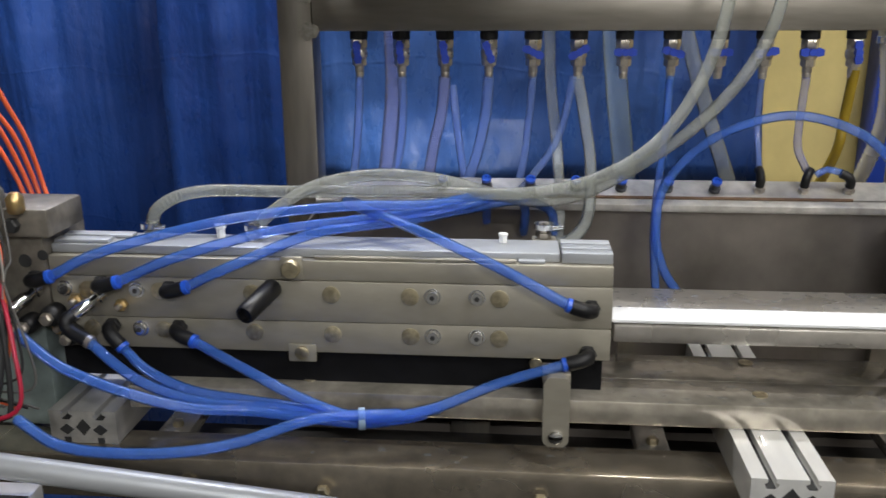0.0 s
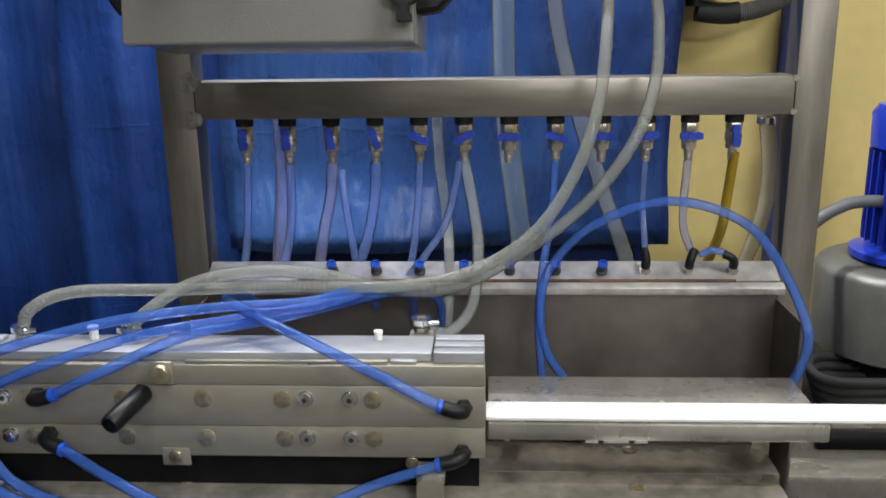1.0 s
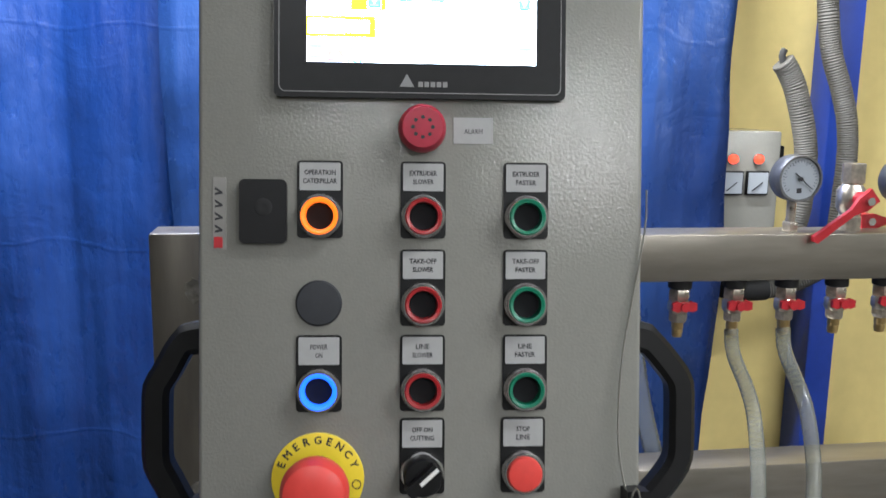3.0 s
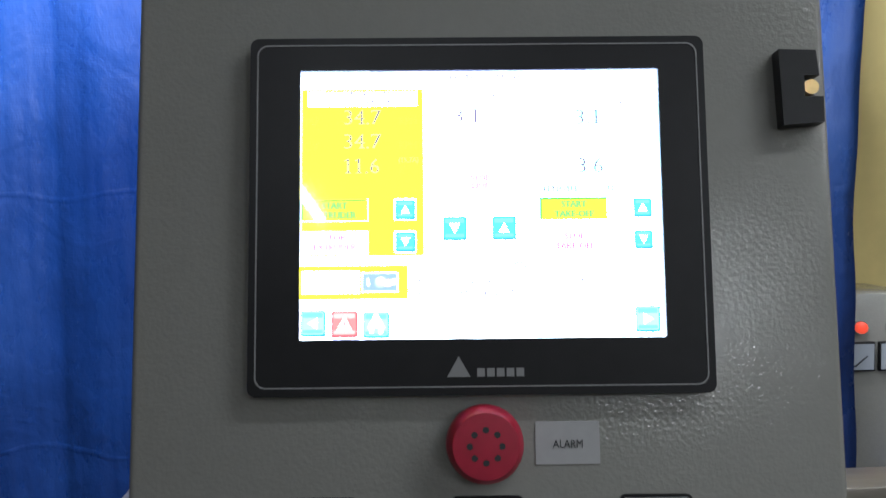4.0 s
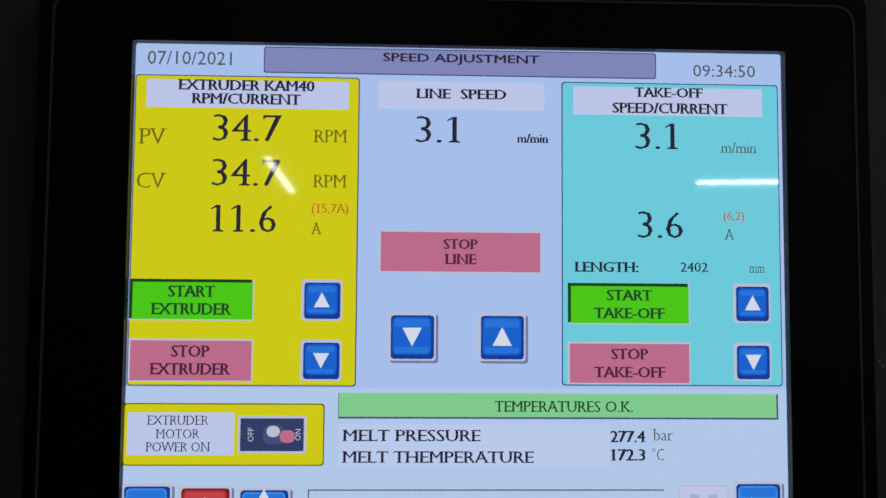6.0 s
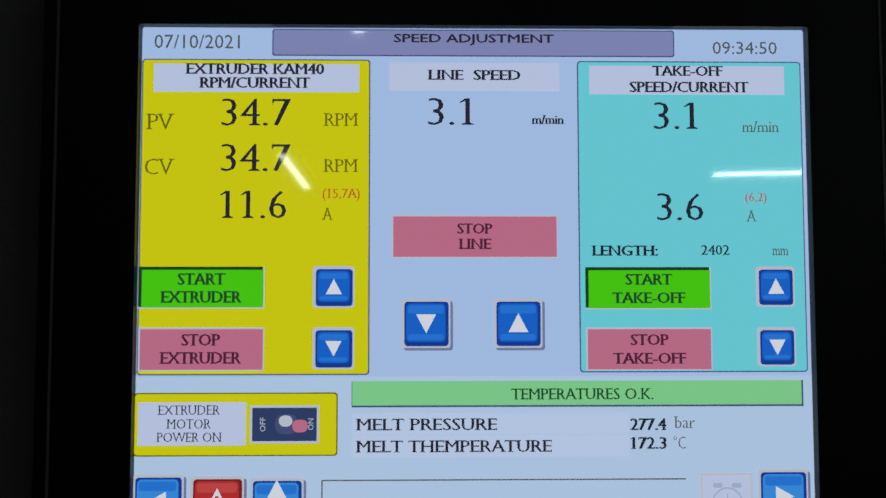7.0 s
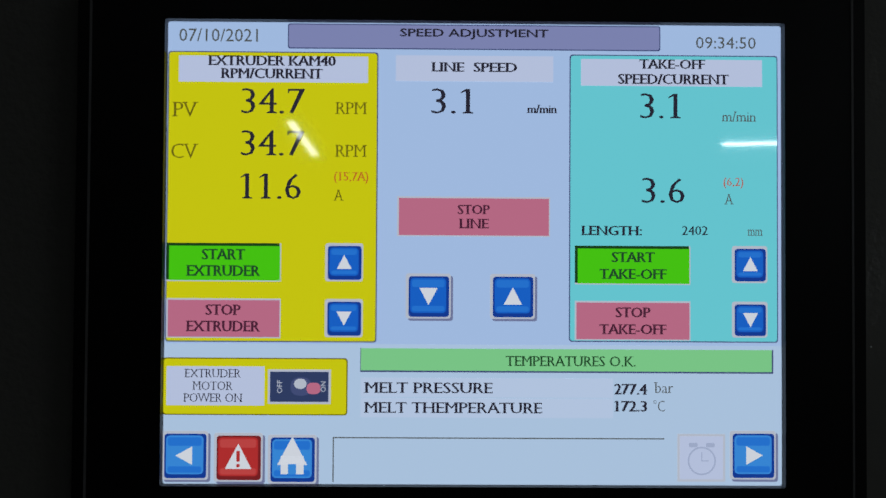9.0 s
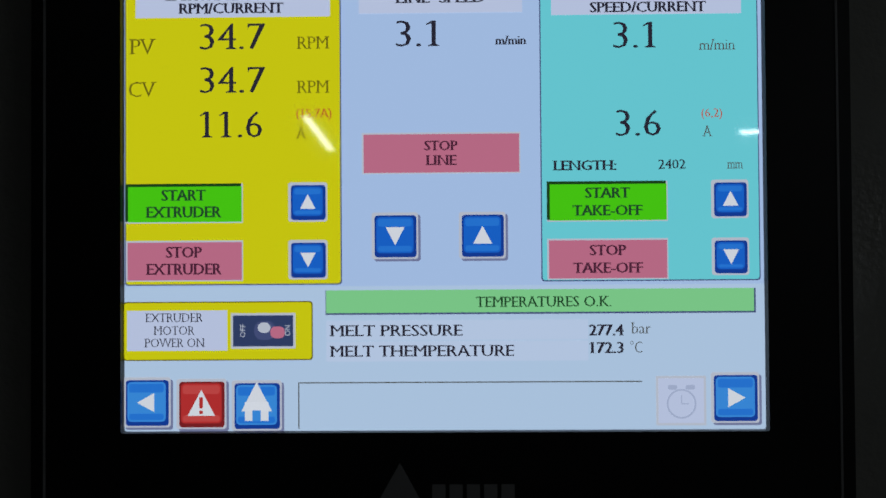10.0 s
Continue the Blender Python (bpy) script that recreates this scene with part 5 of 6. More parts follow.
for f in [f for f in bm.faces if not (-2.05 < math.atan2(f.calc_center_median().y, f.calc_center_median().x) < -1.45)]:
    bm.faces.remove(f)
bmesh.ops.delete(bm, geom=[v for v in bm.verts if not v.link_faces], context="VERTS")
bmesh.ops.solidify(bm, geom=bm.faces[:], thickness=-0.0008)
bm.to_mesh(np_ob.data)
bm.free()
table = thing("pump_stand", pose(0.98, 0.52, 0), "black steel stand that carries the pump", "stand")
part("top", boxm(-0.235, 0.26, -0.22, 0.22, 0.765, 0.7995, bevel=0.004), M_BLACK, table)
for x in (-0.21, 0.235):
    for y in (-0.19, 0.19):
        part("leg", boxm(x - 0.018, x + 0.018, y - 0.018, y + 0.018, 0, 0.7645), M_BLACK, table)
for k in range(4):
    r = 0.075 + 0.006 * k
    pts = [(0.845 + r * math.cos(a) * 0.9, 0.40 + r * 0.7 * math.sin(a), 0.812 + 0.016 * k + 0.004 * math.sin(3 * a)) for a in [2 * math.pi * i / 14 for i in range(14)]]
    hose_thing("coiled_cable", pts, 0.008, M_RUBBER, "coiled black cable beside the pump", "cable", "coiled cables")
hose_thing("green_hose", [(0.90, 0.33, 0.87), (0.95, 0.325, 0.84), (1.01, 0.32, 0.815), (1.10, 0.35, 0.81)], 0.009, M_GREENCABLE, "short green hose beside the pump")
M_CONDUIT = material("dark_grey_conduit", (0.07, 0.075, 0.08), 0.5, grain=0.1)
hose_thing("pump_cable", [(0.73, 0.46, 0.92), (0.735, 0.46, 1.02), (0.765, 0.47, 1.08), (0.82, 0.48, 1.115), (0.87, 0.49, 1.12), (0.905, 0.50, 1.115)], 0.010, M_CONDUIT, "grey conduit arching to the blue motor", rib=0.0008, pitch=0.006)

# ---------------------------------------------------------------- water on the steel
M_WATER = material("water_drop", (0.60, 0.62, 0.64), 0.06, grain=0.05, alpha=0.16, spec=0.8, coat=0.6)
rng = random.Random(7)
bm = bmesh.new()
for x0, x1, y0, y1, z, n in ((0.24, 0.605, 0.002, 0.15, 0.8526, 60), (0.25, 0.64, 0.08, 0.162, 0.9451, 60), (-0.4, 0.95, -0.036, 0.022, 0.7741, 50)):
    for k in range(n):
        x, y, r = rng.uniform(x0, x1), rng.uniform(y0, y1), rng.uniform(0.0010, 0.0034)
        a, b = r * rng.uniform(1.0, 2.4), r * rng.uniform(0.6, 1.1)
        top = bm.verts.new((x, y, z + r * 0.35))
        rim = [bm.verts.new((x + a * math.cos(t), y + b * math.sin(t), z)) for t in [2 * math.pi * i / 8 for i in range(8)]]
        mid = [bm.verts.new((x + 0.7 * a * math.cos(t), y + 0.7 * b * math.sin(t), z + r * 0.25)) for t in [2 * math.pi * i / 8 for i in range(8)]]
        for i in range(8):
            bm.faces.new((rim[i], rim[(i + 1) % 8], mid[(i + 1) % 8], mid[i]))
            bm.faces.new((mid[i], mid[(i + 1) % 8], top))
tagged(part("water_drops", bm, M_WATER), "scattered drops of cooling water on the steel", "water", kind="stuff")

# ---------------------------------------------------------------- control panel
PM = pose(0, 0, 1.40, -9.03, 0, -4.4)
panel = thing("control_panel", PM, "tilted light grey control cabinet with push buttons and side handles", "control panel")
PH = 0.5625
PL, PR = -0.1665, 0.1585
part("cabinet", boxm(PL + 0.004, PR - 0.003, 0.0185, 0.125, 0.004, PH - 0.004, bevel=0.004), M_PANEL, panel)
part("door", boxm(PL, PR, 0.0, 0.018, 0.0, PH, bevel=0.0035, seg=3), M_PANEL, panel, "light grey hammered door")
for x in (-0.1, 0.1):
    part("mounting_arm", boxm(x - 0.02, x + 0.02, 0.1252, 0.300, 0.19, 0.23), M_STEEL, panel)


def side_handle(side):
    o = PR if side > 0 else PL
    reach = 0.047 if side > 0 else 0.041
    pts = [(o + side * f, 0.050, z) for f, z in ((-0.004, 0.186), (0.012, 0.185), (0.022, 0.180), (reach - 0.008, 0.160), (reach - 0.001, 0.148), (reach, 0.132), (reach, 0.118), (reach, 0.104), (reach - 0.001, 0.088), (reach - 0.008, 0.074), (0.022, 0.054), (0.012, 0.049), (-0.004, 0.048))]
    path = spline(pts, 0.006)
    bm = bmesh.new()
    rings = []
    for i, c in enumerate(path):
        d = (path[min(i + 1, len(path) - 1)] - path[max(i - 1, 0)]).normalized()
        n = Vector((0, 1, 0)).cross(d).normalized()
        w = 0.0105 if 3 < i < len(path) - 4 else 0.0125
        rings.append([bm.verts.new(c + n * w * a + Vector((0, 0.012 * b, 0))) for a, b in ((-1, -0.6), (-0.6, -1), (0.6, -1), (1, -0.6), (1, 0.6), (0.6, 1), (-0.6, 1), (-1, 0.6))])
    for a, b in zip(rings, rings[1:]):
        for k in range(8):
            bm.faces.new((a[k], a[(k + 1) % 8], b[(k + 1) % 8], b[k]))
    bm.faces.new(rings[0])
    bm.faces.new(rings[-1])
    return part("handle", bm, M_BLACK, panel, "black moulded side handle")


side_handle(-1)
side_handle(1)

M_GLOW_O = material("lit_orange_ring", (0.5, 0.12, 0.0), 0.3, emit=(1.0, 0.17, 0.015), emit_strength=2.0)
M_GLOW_B = material("lit_blue_ring", (0.0, 0.08, 0.5), 0.3, emit=(0.012, 0.12, 1.0), emit_strength=3.4)
M_RING_R = material("red_button_ring", (0.34, 0.015, 0.02), 0.3, grain=0.1, coat=0.3)
M_RING_G = material("green_button_ring", (0.0, 0.17, 0.095), 0.3, grain=0.1, coat=0.3)
M_BEZEL = material("smoked_chrome_bezel", (0.42, 0.40, 0.40), 0.18, 0.9)
M_BUTTON = material("black_button_face", (0.010, 0.010, 0.012), 0.65, grain=0.1, spec=0.15)


def caption(u, v, words):
    """A black carrier with a silver label above a button."""
    c = part("label_plate", outline(bmesh.new(), rounded(u - 0.0165, u + 0.0165, v - 0.016, v + 0.040, 0.003), -0.0012, 0.0), M_BLACK, panel, "black label carrier")
    part("label", outline(bmesh.new(), rounded(u - 0.0147, u + 0.0147, v + 0.0185, v + 0.0385, 0.001), -0.0018, -0.0013), M_LABEL, c, "pale engraved label")
    for k, w in enumerate(words):
        text_part(w, u, -0.0020, v + 0.0315 - 0.0062 * k, M_INK, c, height=0.0037, width=min(0.0025 * len(w), 0.0245), serif=(0.022, 0.020, 0))


def push_button(u, v, ring, words, flush=None):
    if words:
        caption(u, v, words)
    b = part("push_button", lathe(bmesh.new(), [(0.0160, 0), (0.0162, 0.002), (0.0155, 0.007), (0.0140, 0.0088), (0.0132, 0.0088), (0.0132, 0.002)], (u, -0.0013, v), (0, -1, 0), 32, close=False), M_BEZEL, panel)
    if flush:
        part("cap", lathe(bmesh.new(), [(0.0130, 0.004), (0.0130, 0.0105), (0.0118, 0.012), (0.004, 0.0128)], (u, -0.0013, v), (0, -1, 0), 28), flush, b, "bright red cap")
        return b
    part("ring", lathe(bmesh.new(), [(0.0132, 0.006), (0.0134, 0.0092), (0.0125, 0.0102), (0.0104, 0.0098), (0.0098, 0.0020)], (u, -0.0013, v), (0, -1, 0), 32, close=False), ring, b, "coloured lens ring")
    part("face", lathe(bmesh.new(), [(0.0098, 0.001), (0.0098, 0.0030), (0.005, 0.0025)], (u, -0.0013, v), (0, -1, 0), 24), M_BUTTON, b)
    return b


C1, C2, C3 = -0.0795, -0.0048, 0.0708
R1, R2, R3, R4 = 0.279, 0.2150, 0.1525, 0.0914
push_button(C1, R1, M_GLOW_O, ("OPERATION", "CATERPILLAR"))["label"] = "button with a glowing orange ring"
push_button(C2, R1, M_RING_R, ("EXTRUDER", "SLOWER"))
push_button(C3, R1, M_RING_G, ("EXTRUDER", "FASTER"))
push_button(C2, R2, M_RING_R, ("TAKE-OFF", "SLOWER"))
push_button(C3, R2, M_RING_G, ("TAKE-OFF", "FASTER"))
push_button(C1 - 0.0005, R3, M_GLOW_B, ("POWER", "ON"))["label"] = "button with a glowing blue ring"
push_button(C2, R3, M_RING_R, ("LINE", "SLOWER"))
push_button(C3, R3, M_RING_G, ("LINE", "FASTER"))
push_button(C3 - 0.001, R4, None, ("STOP", "LINE"), M_REDCAP)
caption(C2, R4, ("OFF-ON", "CUTTING"))
sw = part("selector_switch", lathe(bmesh.new(), [(0.0160, 0), (0.0162, 0.003), (0.0150, 0.006), (0.0142, 0.006)], (C2, -0.0013, R4), (0, -1, 0), 30), M_CHROME, panel)
part("knob", lathe(bmesh.new(), [(0.0142, 0.004), (0.0142, 0.016), (0.013, 0.0175), (0.006, 0.018)], (C2, -0.0013, R4), (0, -1, 0), 30), M_BLACK, sw)
a = radians(42)
c_, s_ = math.cos(a), math.sin(a)
part("grip", outline(bmesh.new(), [(C2 + p * c_ - q * s_, R4 + p * s_ + q * c_) for p, q in ((-0.0140, -0.0045), (0.0140, -0.0045), (0.0140, 0.0045), (-0.0140, 0.0045))], -0.0280, -0.0190), M_BLACK, sw)
part("pointer", outline(bmesh.new(), [(C2 + p * c_ - q * s_, R4 + p * s_ + q * c_) for p, q in ((-0.003, -0.0014), (0.0138, -0.0014), (0.0138, 0.0014), (-0.003, 0.0014))], -0.0286, -0.0281), M_WHITE, sw, "white pointer line")
part("blanking_plug", lathe(bmesh.new(), [(0.0168, 0), (0.0168, 0.0015), (0.0155, 0.003), (0.006, 0.0034)], (-0.0802, 0, 0.2157), (0, -1, 0), 32), M_GREY_PL, panel, "dark grey blanking plug")
bz = part("alarm_buzzer", lathe(bmesh.new(), [(0.0170, 0), (0.0175, 0.004), (0.0168, 0.012), (0.0145, 0.0155), (0.006, 0.016)], (-0.0060, 0, 0.3425), (0, -1, 0), 32), M_DARKRED, panel, "dark red round buzzer")
for k in range(8):
    ang = 2 * math.pi * k / 8
    part("sound_hole", lathe(bmesh.new(), [(0.0016, 0), (0.0015, 0.0003)], (-0.0060 + 0.0070 * math.cos(ang), -0.0157, 0.3425 + 0.0070 * math.sin(ang)), (0, -1, 0), 8), M_INK, bz)
al = part("label", boxm(0.0172, 0.0462, -0.0006, 0.0, 0.3325, 0.3515), M_LABEL, panel, "white paper label")
text_part("ALARM", 0.0317, -0.0009, 0.3415, M_INK, al, height=0.0036, width=0.0135)

es = part("emergency_stop", lathe(bmesh.new(), [(0.0335, 0), (0.0335, 0.0012), (0.0325, 0.0016), (0.015, 0.0017)], (-0.0806, 0, 0.0878), (0, -1, 0), 48), M_YELLOW, panel, "yellow emergency stop disc")
part("collar", lathe(bmesh.new(), [(0.0170, 0.0017), (0.0170, 0.016), (0.0150, 0.018), (0.0150, 0.026)], (-0.0806, 0, 0.0878), (0, -1, 0), 32), M_GREY_PL, es)
part("mushroom_cap", lathe(bmesh.new(), [(0.0170, 0.024), (0.0232, 0.026), (0.0240, 0.031), (0.0236, 0.038), (0.0210, 0.0435), (0.0150, 0.046), (0.006, 0.0465)], (-0.0806, 0, 0.0878), (0, -1, 0), 40), M_REDCAP, es, "red mushroom cap")


def arc_word(word, r, a_mid, step, flip):
    for k, ch in enumerate(word):
        ang = a_mid + (k - (len(word) - 1) / 2) * step * (1 if flip else -1)
        x, z = -0.0806 + r * math.cos(radians(ang)), 0.0878 + r * math.sin(radians(ang))
        text_part(ch, x, -0.0019, z, M_INK, es, height=0.0058, serif=(0.028, 0.024, 0), turn=(90 - ang) if not flip else (-90 - ang))


arc_word("EMERGENCY", 0.0283, 90, 17.0, False)
arc_word("STOP", 0.0283, 270, 16.0, True)
em = part("printed_mark", frame_bm([(-0.0525 + 0.0035 * math.cos(radians(t)), 0.0835 + 0.0035 * math.sin(radians(t))) for t in range(0, 360, 30)], [(-0.0525 + 0.0028 * math.cos(radians(t)), 0.0835 + 0.0028 * math.sin(radians(t))) for t in range(0, 360, 30)], -0.0021, -0.0017), M_INK, es)

so = part("service_socket", outline(bmesh.new(), rounded(-0.1366, -0.1030, 0.2590, 0.3050, 0.004), -0.006, 0.0), M_BLACK, panel, "black service socket cover")
part("finger_dent", lathe(bmesh.new(), [(0.0065, 0), (0.005, 0.0006), (0.002, 0.0002)], (-0.1195, -0.006, 0.285), (0, -1, 0), 18), M_RUBBER, so)
lg = part("maker_plate", boxm(-0.1560, -0.1465, -0.0005, 0.0, 0.2545, 0.3065), material("faded_silver_sticker", (0.24, 0.23, 0.22), 0.35, 0.2, grain=0.1, grain_size=80), panel, "faded silver sticker with plain marks")
part("mark", boxm(-0.1552, -0.1490, -0.0008, -0.0005, 0.2555, 0.2635), M_RED_LEVER, lg)
for k, z in enumerate((0.2665, 0.2755, 0.2845, 0.2935)):
    part("mark", outline(bmesh.new(), [(-0.1545, z), (-0.1490, z + 0.001), (-0.1490, z + 0.0025), (-0.1545, z + 0.0060), (-0.1545, z + 0.0042), (-0.1515, z + 0.0022), (-0.1545, z + 0.0015)], -0.0008, -0.0005), M_INK, lg)


def latch(u, v):
    """A black quarter-turn door latch with its wing."""
    l = part("latch", outline(bmesh.new(), [(u - 0.0085, v - 0.0175), (u + 0.0105, v - 0.0160), (u + 0.0105, v - 0.004), (u + 0.0020, v - 0.004), (u + 0.0020, v + 0.006), (u + 0.0090, v + 0.006), (u + 0.0080, v + 0.0180), (u - 0.0095, v + 0.0185)], -0.008, 0.0), M_BLACK, panel, "black plastic door latch")
    part("brass_pin", cyl(bmesh.new(), (u + 0.0058, -0.0005, v + 0.001), (0, -1, 0), 0.0036, 0.006, 12), M_BRASS, l)
    return l


latch(0.1425, 0.5030)
key = part("key_latch", outline(bmesh.new(), [(0.1435, 0.0800), (0.1595, 0.0800), (0.1595, 0.0580), (0.1660, 0.0545), (0.1748, 0.0470), (0.1735, 0.0435), (0.1590, 0.0375), (0.1560, 0.0360), (0.1560, 0.0275), (0.1590, 0.0270), (0.1590, 0.0195), (0.1440, 0.0195), (0.1440, 0.0270), (0.1465, 0.0275), (0.1465, 0.0360), (0.1320, 0.0430), (0.1306, 0.0470), (0.1400, 0.0560), (0.1435, 0.0590)], -0.020, -0.006), M_BLACK, panel, "black wing key standing in the lower latch")
part("latch_body", boxm(0.1440, 0.1590, -0.006, 0.0, 0.0400, 0.0790), M_BLACK, key)
part("key_wire", hose(bmesh.new(), [(0.1485, -0.021, 0.066), (0.1430, -0.012, 0.085), (0.1400, -0.006, 0.120), (0.1425, -0.004, 0.170), (0.1500, -0.003, 0.215), (0.1600, -0.002, 0.270), (0.163, 0.004, 0.300)], 0.0007, 6, 0.006), M_WIRE, key, "thin steel wire holding the key")
part("key_wire", hose(bmesh.new(), [(0.1500, -0.021, 0.064), (0.1455, -0.023, 0.074), (0.1490, -0.024, 0.084), (0.1530, -0.022, 0.072), (0.1545, -0.021, 0.060)], 0.0009, 6, 0.004), M_CHROME, key)

# ---------------------------------------------------------------- touch screen
ts = thing("touch_screen", PM, "black framed operator touch screen, lit, showing speed settings", "touch screen")
U0, U1, V0, V1 = -0.0888, 0.0768, 0.3892, 0.5131
BX0, BX1, BZ0, BZ1 = -0.1119, 0.0983, 0.3640, 0.5286
n_ = 6
part("bezel", frame_bm(rounded(BX0, BX1, BZ0, BZ1, 0.004, n_), rounded(U0, U1, V0, V1, 0.0006, n_), -0.0070, -0.0002), M_BLACK, ts, "matt black screen frame", smooth=False)
M_BEZLINE = material("grey_inlay_line", (0.22, 0.22, 0.22), 0.4)
part("inlay_line", frame_bm(rounded(BX0 + 0.0032, BX1 - 0.0032, BZ0 + 0.0036, BZ1 - 0.0032, 0.005, n_), rounded(BX0 + 0.0038, BX1 - 0.0038, BZ0 + 0.0042, BZ1 - 0.0038, 0.0046, n_), -0.0073, -0.0070), M_BEZLINE, ts, "thin grey inlay line", smooth=False)
lo = part("maker_mark", outline(bmesh.new(), [(-0.0225, 0.3722), (-0.0120, 0.3722), (-0.0172, 0.3815)], -0.0073, -0.0070), M_BEZLINE, ts, "plain grey maker's mark")
for k, u in enumerate((-0.0090, -0.0046, -0.0002, 0.0042, 0.0086)):
    part("mark", boxm(u, u + 0.0034, -0.0073, -0.0070, 0.3722, 0.3760), M_BEZLINE, lo)

LX, LY = (U1 - U0) / 1084.0, (V1 - V0) / 820.0
SX, SY = 298.0, 42.0


def su(x):
    return U0 + (x - SX) * LX


def sv(y):
    return V1 - (y - SY) * LY


disp = part("display", boxm(U0, U1, -0.0042, -0.0002, V0, V1), S_BG, ts, "glowing display", smooth=False)
DEP = -0.0042


def tile(name, x0, y0, x1, y1, mat, level=1, r=0.0, parent=None):
    y = DEP - 0.00012 * level
    if r:
        bm = outline(bmesh.new(), rounded(su(x0), su(x1), sv(y1), sv(y0), r, 3), y, y + 0.0001)
    else:
        bm = boxm(su(x0), su(x1), y, y + 0.0001, sv(y1), sv(y0))
    return part(name, bm, mat, parent or disp, smooth=False)


BOLD, BOOK = (0.034, -0.004, 0.075), (0.002, -0.020, 0.085)


def words(txt, x, y, h, w=None, mat=None, align="CENTER", level=6, face=BOLD):
    return text_part(txt, su(x), DEP - 0.00012 * level, sv(y), mat or S_DARK, disp, height=h * LY, width=w * LX if w else None, align=align, serif=face)


def tri(x, y, s, way, mat, level=6):
    u, v, r = su(x), sv(y), s * LX
    pts = {"up": [(-r, -r * 0.9), (r, -r * 0.9), (0, r)], "down": [(-r, r * 0.9), (0, -r), (r, r * 0.9)], "left": [(r * 0.8, -r), (r * 0.8, r), (-r, 0)], "right": [(-r * 0.8, r), (-r * 0.8, -r), (r, 0)]}[way]
    yy = DEP - 0.00012 * level
    return part("arrow", outline(bmesh.new(), [(u + a, v + b) for a, b in pts], yy, yy + 0.0001), mat, disp, smooth=False)


def arrow_key(x, y, w, h, way, mat=None):
    tile("key_shadow", x - w - 1, y - h - 1, x + w + 8, y + h + 9, S_KEYSH, 1.6, 0.0007)
    tile("key_frame", x - w - 5, y - h - 5, x + w + 4, y + h + 5, S_GREYFR, 2.2, 0.0007)
    tile("key_edge", x - w, y - h, x + w + 1, y + h + 2, S_KEYED if mat is not S_RED else S_KEYRED, 3, 0.0008)
    tile("key_face", x - w + 3, y - h + 3, x + w - 4, y + h - 5, mat or S_BLUE, 4, 0.0010)
    tile("key_shine", x - w + 6, y - h + 6, x + w - 7, y - h * 0.45, S_SHINE if mat is not S_RED else S_REDSH, 4.6, 0.0006)
    tile("key_glow", x - w + 6, y + h * 0.5, x + w - 7, y + h - 8, S_SHINE if mat is not S_RED else S_REDSH, 4.6, 0.0006)
    if way:
        tri(x, y, 13 if w < 35 else 16, way, S_WHITE)


def banner(x0, y0, x1, y1, mat, lines, h, widths, ys, sunk=False):
    tile("banner_edge", x0 - 2, y0 - 2, x1 + 2, y1 + 2, S_GREYFR, 2.3)
    if sunk:
        tile("banner_shade", x0 - 2, y0 - 2, x1 - 1, y1 - 1, S_SUNK, 2.7)
    tile("banner", x0 + 1 + 2 * sunk, y0 + 1 + 2 * sunk, x1, y1, mat, 3)
    for t, w, yy in zip(lines, widths, ys):
        words(t, (x0 + x1) / 2, yy, h, w, S_GREENTX if sunk else S_MAROON)


tile("panel_lower", 298, 615, 1382, 862, S_BG2, 0.5)
tile("title_edge", 509, 44, 1168, 89, S_LINE, 1, 0.0006)
tile("title_bar", 511, 46, 1166, 87, S_TITLE, 2, 0.0005)
words("SPEED ADJUSTMENT", 838, 62, 19, 262, face=(0.022, 0.014, 0.0))
words("07/10/2021", 388, 67, 23, 138, S_MIDTX, face=None)
words("09:34:50", 1283, 74, 21, 106, S_MIDTX, face=None)
tile("field_edge", 299, 95, 669, 612, S_LINE, 1, 0.0008)
tile("yellow_field", 301, 97, 667, 610, S_YEL, 2, 0.0007)
tile("field_edge", 1007, 96, 1376, 609, S_LINE, 1, 0.0008)
tile("cyan_field", 1009, 98, 1374, 607, S_CYAN, 2, 0.0007)
tile("heading", 318, 103, 651, 150, S_LAB, 3)
words("EXTRUDER KAM40", 482, 112, 18, 225)
words("RPM/CURRENT", 482, 135, 18, 180)
tile("heading", 700, 100, 978, 146, S_LAB, 3)
words("LINE  SPEED", 838, 121, 17, 152)
tile("heading", 1027, 104, 1348, 152, S_LAB, 3)
words("TAKE-OFF", 1188, 113, 17, 116)
words("SPEED/CURRENT", 1190, 140, 18, 196)
for txt, x, y, w in (("34.7", 485, 184, 112), ("34.7", 485, 259, 112), ("11.6", 482, 336, 106), ("3.1", 800, 182, 74), ("3.1", 1167, 188, 72), ("3.6", 1172, 339, 76)):
    words(txt, x, y, 45, w, face=BOOK)
words("PV", 331, 200, 26, 46, S_OLIVE, face=BOOK)
words("CV", 331, 274, 26, 48, S_OLIVE, face=BOOK)
words("RPM", 622, 196, 21, 56, S_OLIVE, face=BOOK)
words("RPM", 622, 272, 21, 56, S_OLIVE, face=BOOK)
words("(15,7A)", 623, 320, 20, 60, S_REDTX, face=BOOK)
words("A", 601, 351, 19, 18, S_OLIVE, face=BOOK)
words("m/min", 958, 195, 15, 54)
words("m/min", 1306, 206, 18, 62, S_MIDTX, face=BOOK)
words("(6,2)", 1296, 325, 19, 35, S_REDTX, face=BOOK)
words("A", 1288, 354, 18, 17, S_MIDTX, face=BOOK)
words("LENGTH:", 1081, 411, 17, 108)
words("2402", 1228, 411, 18, 46, face=(0.012, -0.01, 0.06))
words("mm", 1334, 413, 11, 27, S_MIDTX, face=BOOK)
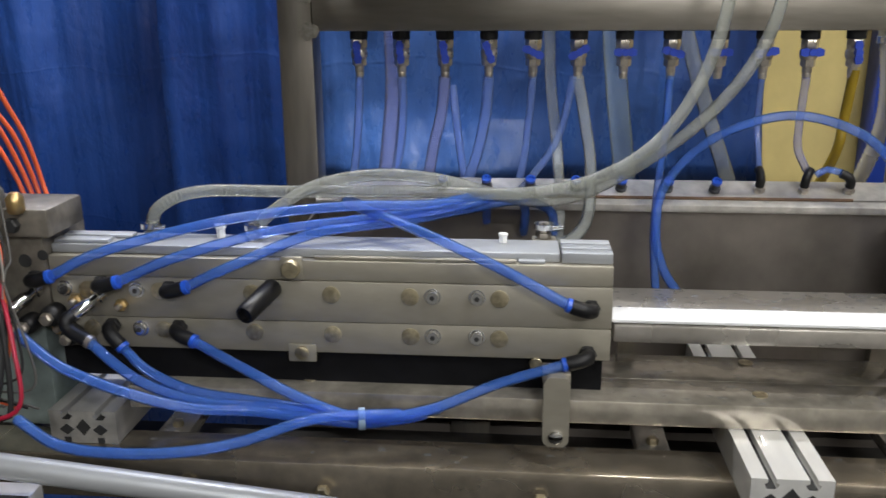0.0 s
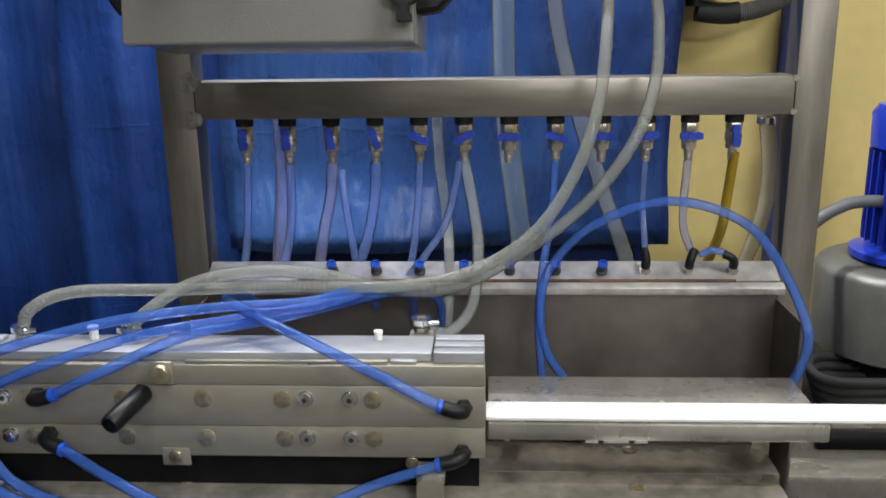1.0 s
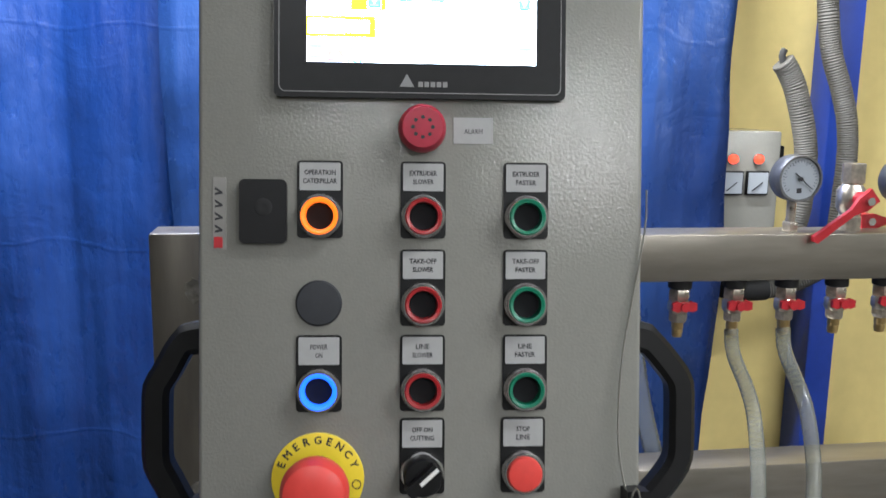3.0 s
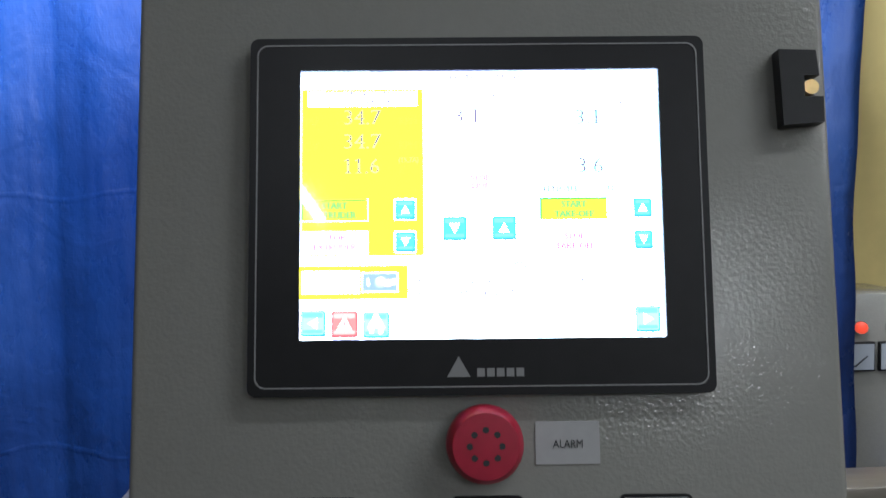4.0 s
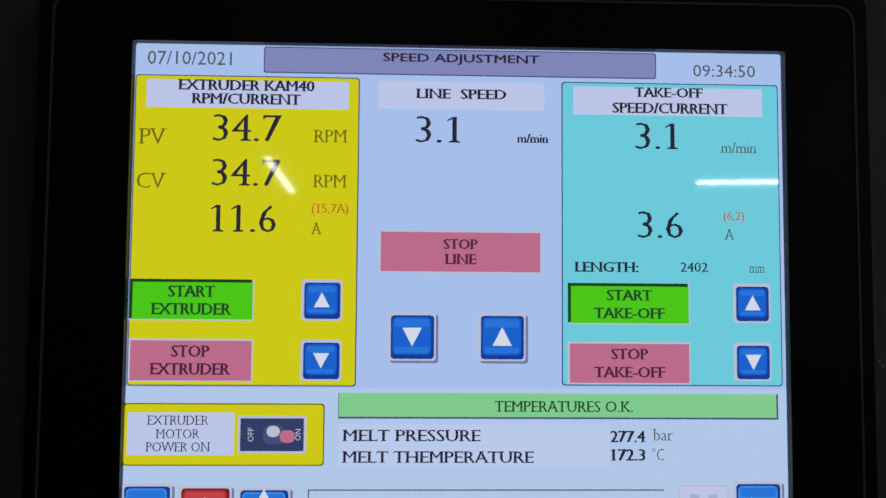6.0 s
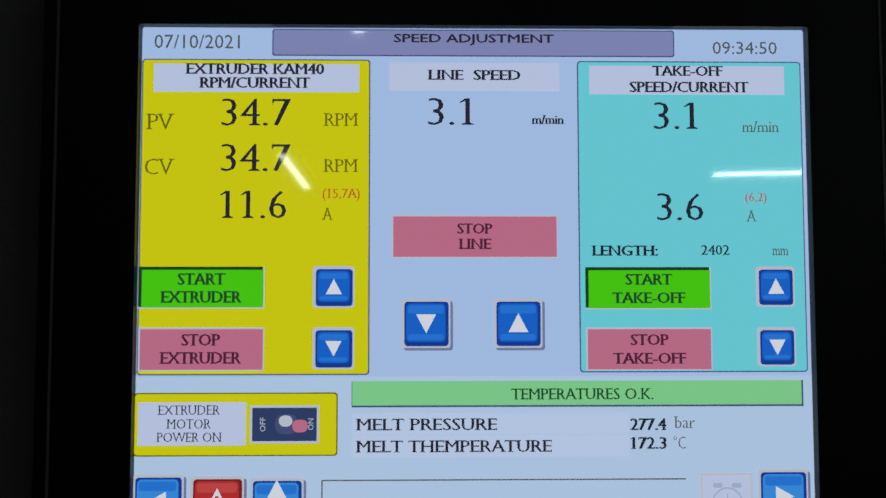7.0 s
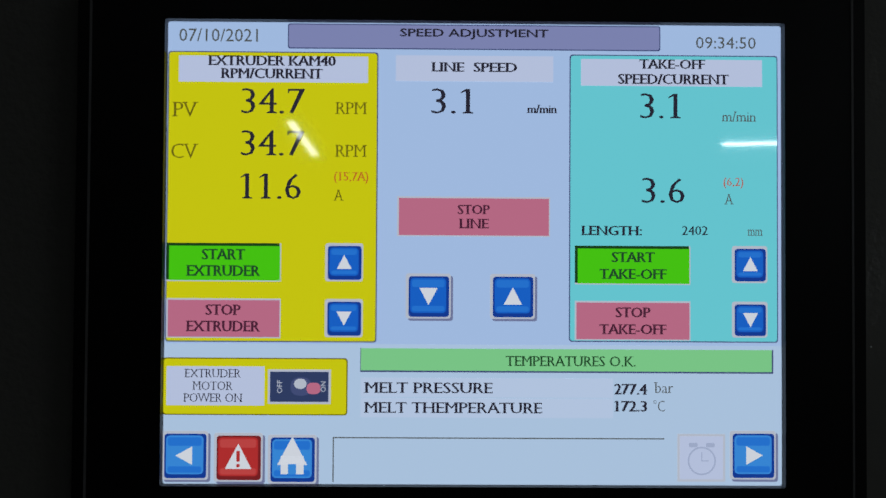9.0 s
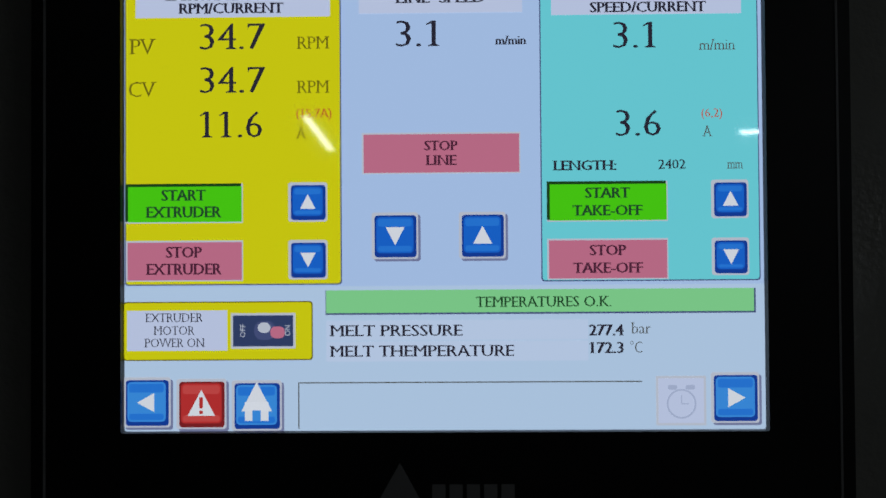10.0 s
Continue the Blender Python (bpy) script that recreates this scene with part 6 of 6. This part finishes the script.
banner(706, 354, 971, 421, S_PINK, ("STOP", "LINE"), 17, (57, 53), (375, 400))
banner(302, 439, 499, 503, S_GREEN, ("START", "EXTRUDER"), 19, (76, 130), (457, 486), True)
banner(303, 537, 499, 603, S_PINK, ("STOP", "EXTRUDER"), 19, (62, 130), (555, 584))
banner(1019, 440, 1219, 505, S_GREEN, ("START", "TAKE-OFF"), 18, (76, 118), (458, 488), True)
banner(1019, 538, 1219, 604, S_PINK, ("STOP", "TAKE-OFF"), 18, (62, 118), (556, 586))
arrow_key(612, 470, 29, 29, "up")
arrow_key(612, 569, 29, 29, "down")
arrow_key(1326, 470, 27, 28, "up")
arrow_key(1326, 568, 27, 27, "down")
arrow_key(760, 529, 35, 35, "down")
arrow_key(908, 529, 35, 35, "up")
tile("band_edge", 641, 622, 1367, 664, S_LINE, 2)
tile("green_band", 642, 622, 1364, 661, S_LGREEN, 3)
words("TEMPERATURES O.K.", 1010, 643, 18, 228, S_GREENTX, face=(0.014, -0.010, 0.075))
tile("motor_edge", 296, 640, 619, 741, S_OLIVE, 1, 0.0008)
tile("motor_field", 298, 642, 617, 739, S_YEL, 2, 0.0007)
tile("motor_label", 303, 655, 474, 724, S_LAB, 3)
words("EXTRUDER", 384, 667, 15, 98, S_DARK, face=BOOK)
words("MOTOR", 384, 689, 15, 70, S_DARK, face=BOOK)
words("POWER ON", 385, 710, 15, 103, S_DARK, face=BOOK)
tile("switch_edge", 480, 660, 590, 721, S_GREYFR, 3)
tile("switch_picture", 484, 664, 586, 717, S_NAVY, 4)
tile("switch_knob", 520, 674, 556, 706, S_LINE, 5, 0.0020)
tile("switch_knob", 526, 676, 548, 694, S_GREYFR, 6, 0.0014)
tile("switch_tip", 548, 683, 572, 703, S_PINK, 7, 0.0012)
text_part("OFF", su(501), DEP - 0.0009, sv(690), S_GREYFR, disp, height=9 * LY, width=22 * LX, turn=-90)
text_part("ON", su(577), DEP - 0.0009, sv(690), S_GREYFR, disp, height=9 * LY, width=18 * LX, turn=-90)
tile("melt_field", 642, 674, 1085, 708, S_MELT, 1.2)
tile("melt_field", 642, 710, 1085, 744, S_MELT, 1.2)
words("MELT PRESSURE", 648, 691, 19, 225, align="LEFT", face=(0.018, -0.010, 0.075))
words("MELT THEMPERATURE", 648, 726, 19, 312, align="LEFT", face=(0.018, -0.010, 0.075))
words("277.4", 1115, 692, 19, 58)
words("172.3", 1115, 722, 19, 58)
words("bar", 1173, 689, 19, 34, S_MIDTX, face=BOOK)
words("\u00b0C", 1165, 721, 20, 20, S_MIDTX, face=BOOK)
arrow_key(337, 812, 36, 38, "left", S_LBLUE)
arrow_key(430, 815, 38, 38, None, S_RED)
tri(430, 814, 23, "up", S_WHITE)
tile("warning_mark", 427, 803, 433, 822, S_RED, 7, 0.0003)
tile("warning_mark", 427, 826, 433, 832, S_RED, 7, 0.0003)
arrow_key(524, 818, 38, 38, None, S_LBLUE)
tri(524, 804, 26, "up", S_WHITE)
tile("house_wall", 504, 812, 544, 844, S_WHITE, 6)
tile("house_door", 517, 826, 531, 844, S_LBLUE, 7)
arrow_key(1331, 808, 36, 38, "right", S_LBLUE)
tile("message_edge", 594, 779, 1175, 781, S_MIDTX, 2)
tile("message_edge", 594, 781, 596, 858, S_MIDTX, 2)
tile("message_field", 596, 781, 1175, 858, S_BG2, 2)
tile("alarm_frame", 1198, 771, 1282, 855, S_GREYFR, 2)
tile("alarm_field", 1202, 775, 1278, 851, S_LAB, 3)


def ring(x, y, r0, r1, mat, level):
    pts = [(math.cos(radians(t)), math.sin(radians(t))) for t in range(0, 360, 15)]
    yy = DEP - 0.00012 * level
    return part("clock_ring", frame_bm([(su(x) + r1 * LX * a, sv(y) + r1 * LX * b) for a, b in pts], [(su(x) + r0 * LX * a, sv(y) + r0 * LX * b) for a, b in pts], yy, yy + 0.0001), mat, disp, smooth=False)


S_FAINT = screen_material("screen_faint_icon", (182, 192, 222))
ring(1240, 818, 22, 25, S_FAINT, 5)
tile("clock_hand", 1239, 803, 1241, 819, S_FAINT, 5)
tile("clock_hand", 1240, 817, 1252, 819, S_FAINT, 5)
tile("clock_bell", 1217, 786, 1233, 794, S_FAINT, 5, 0.0005)
tile("clock_bell", 1247, 786, 1263, 794, S_FAINT, 5, 0.0005)
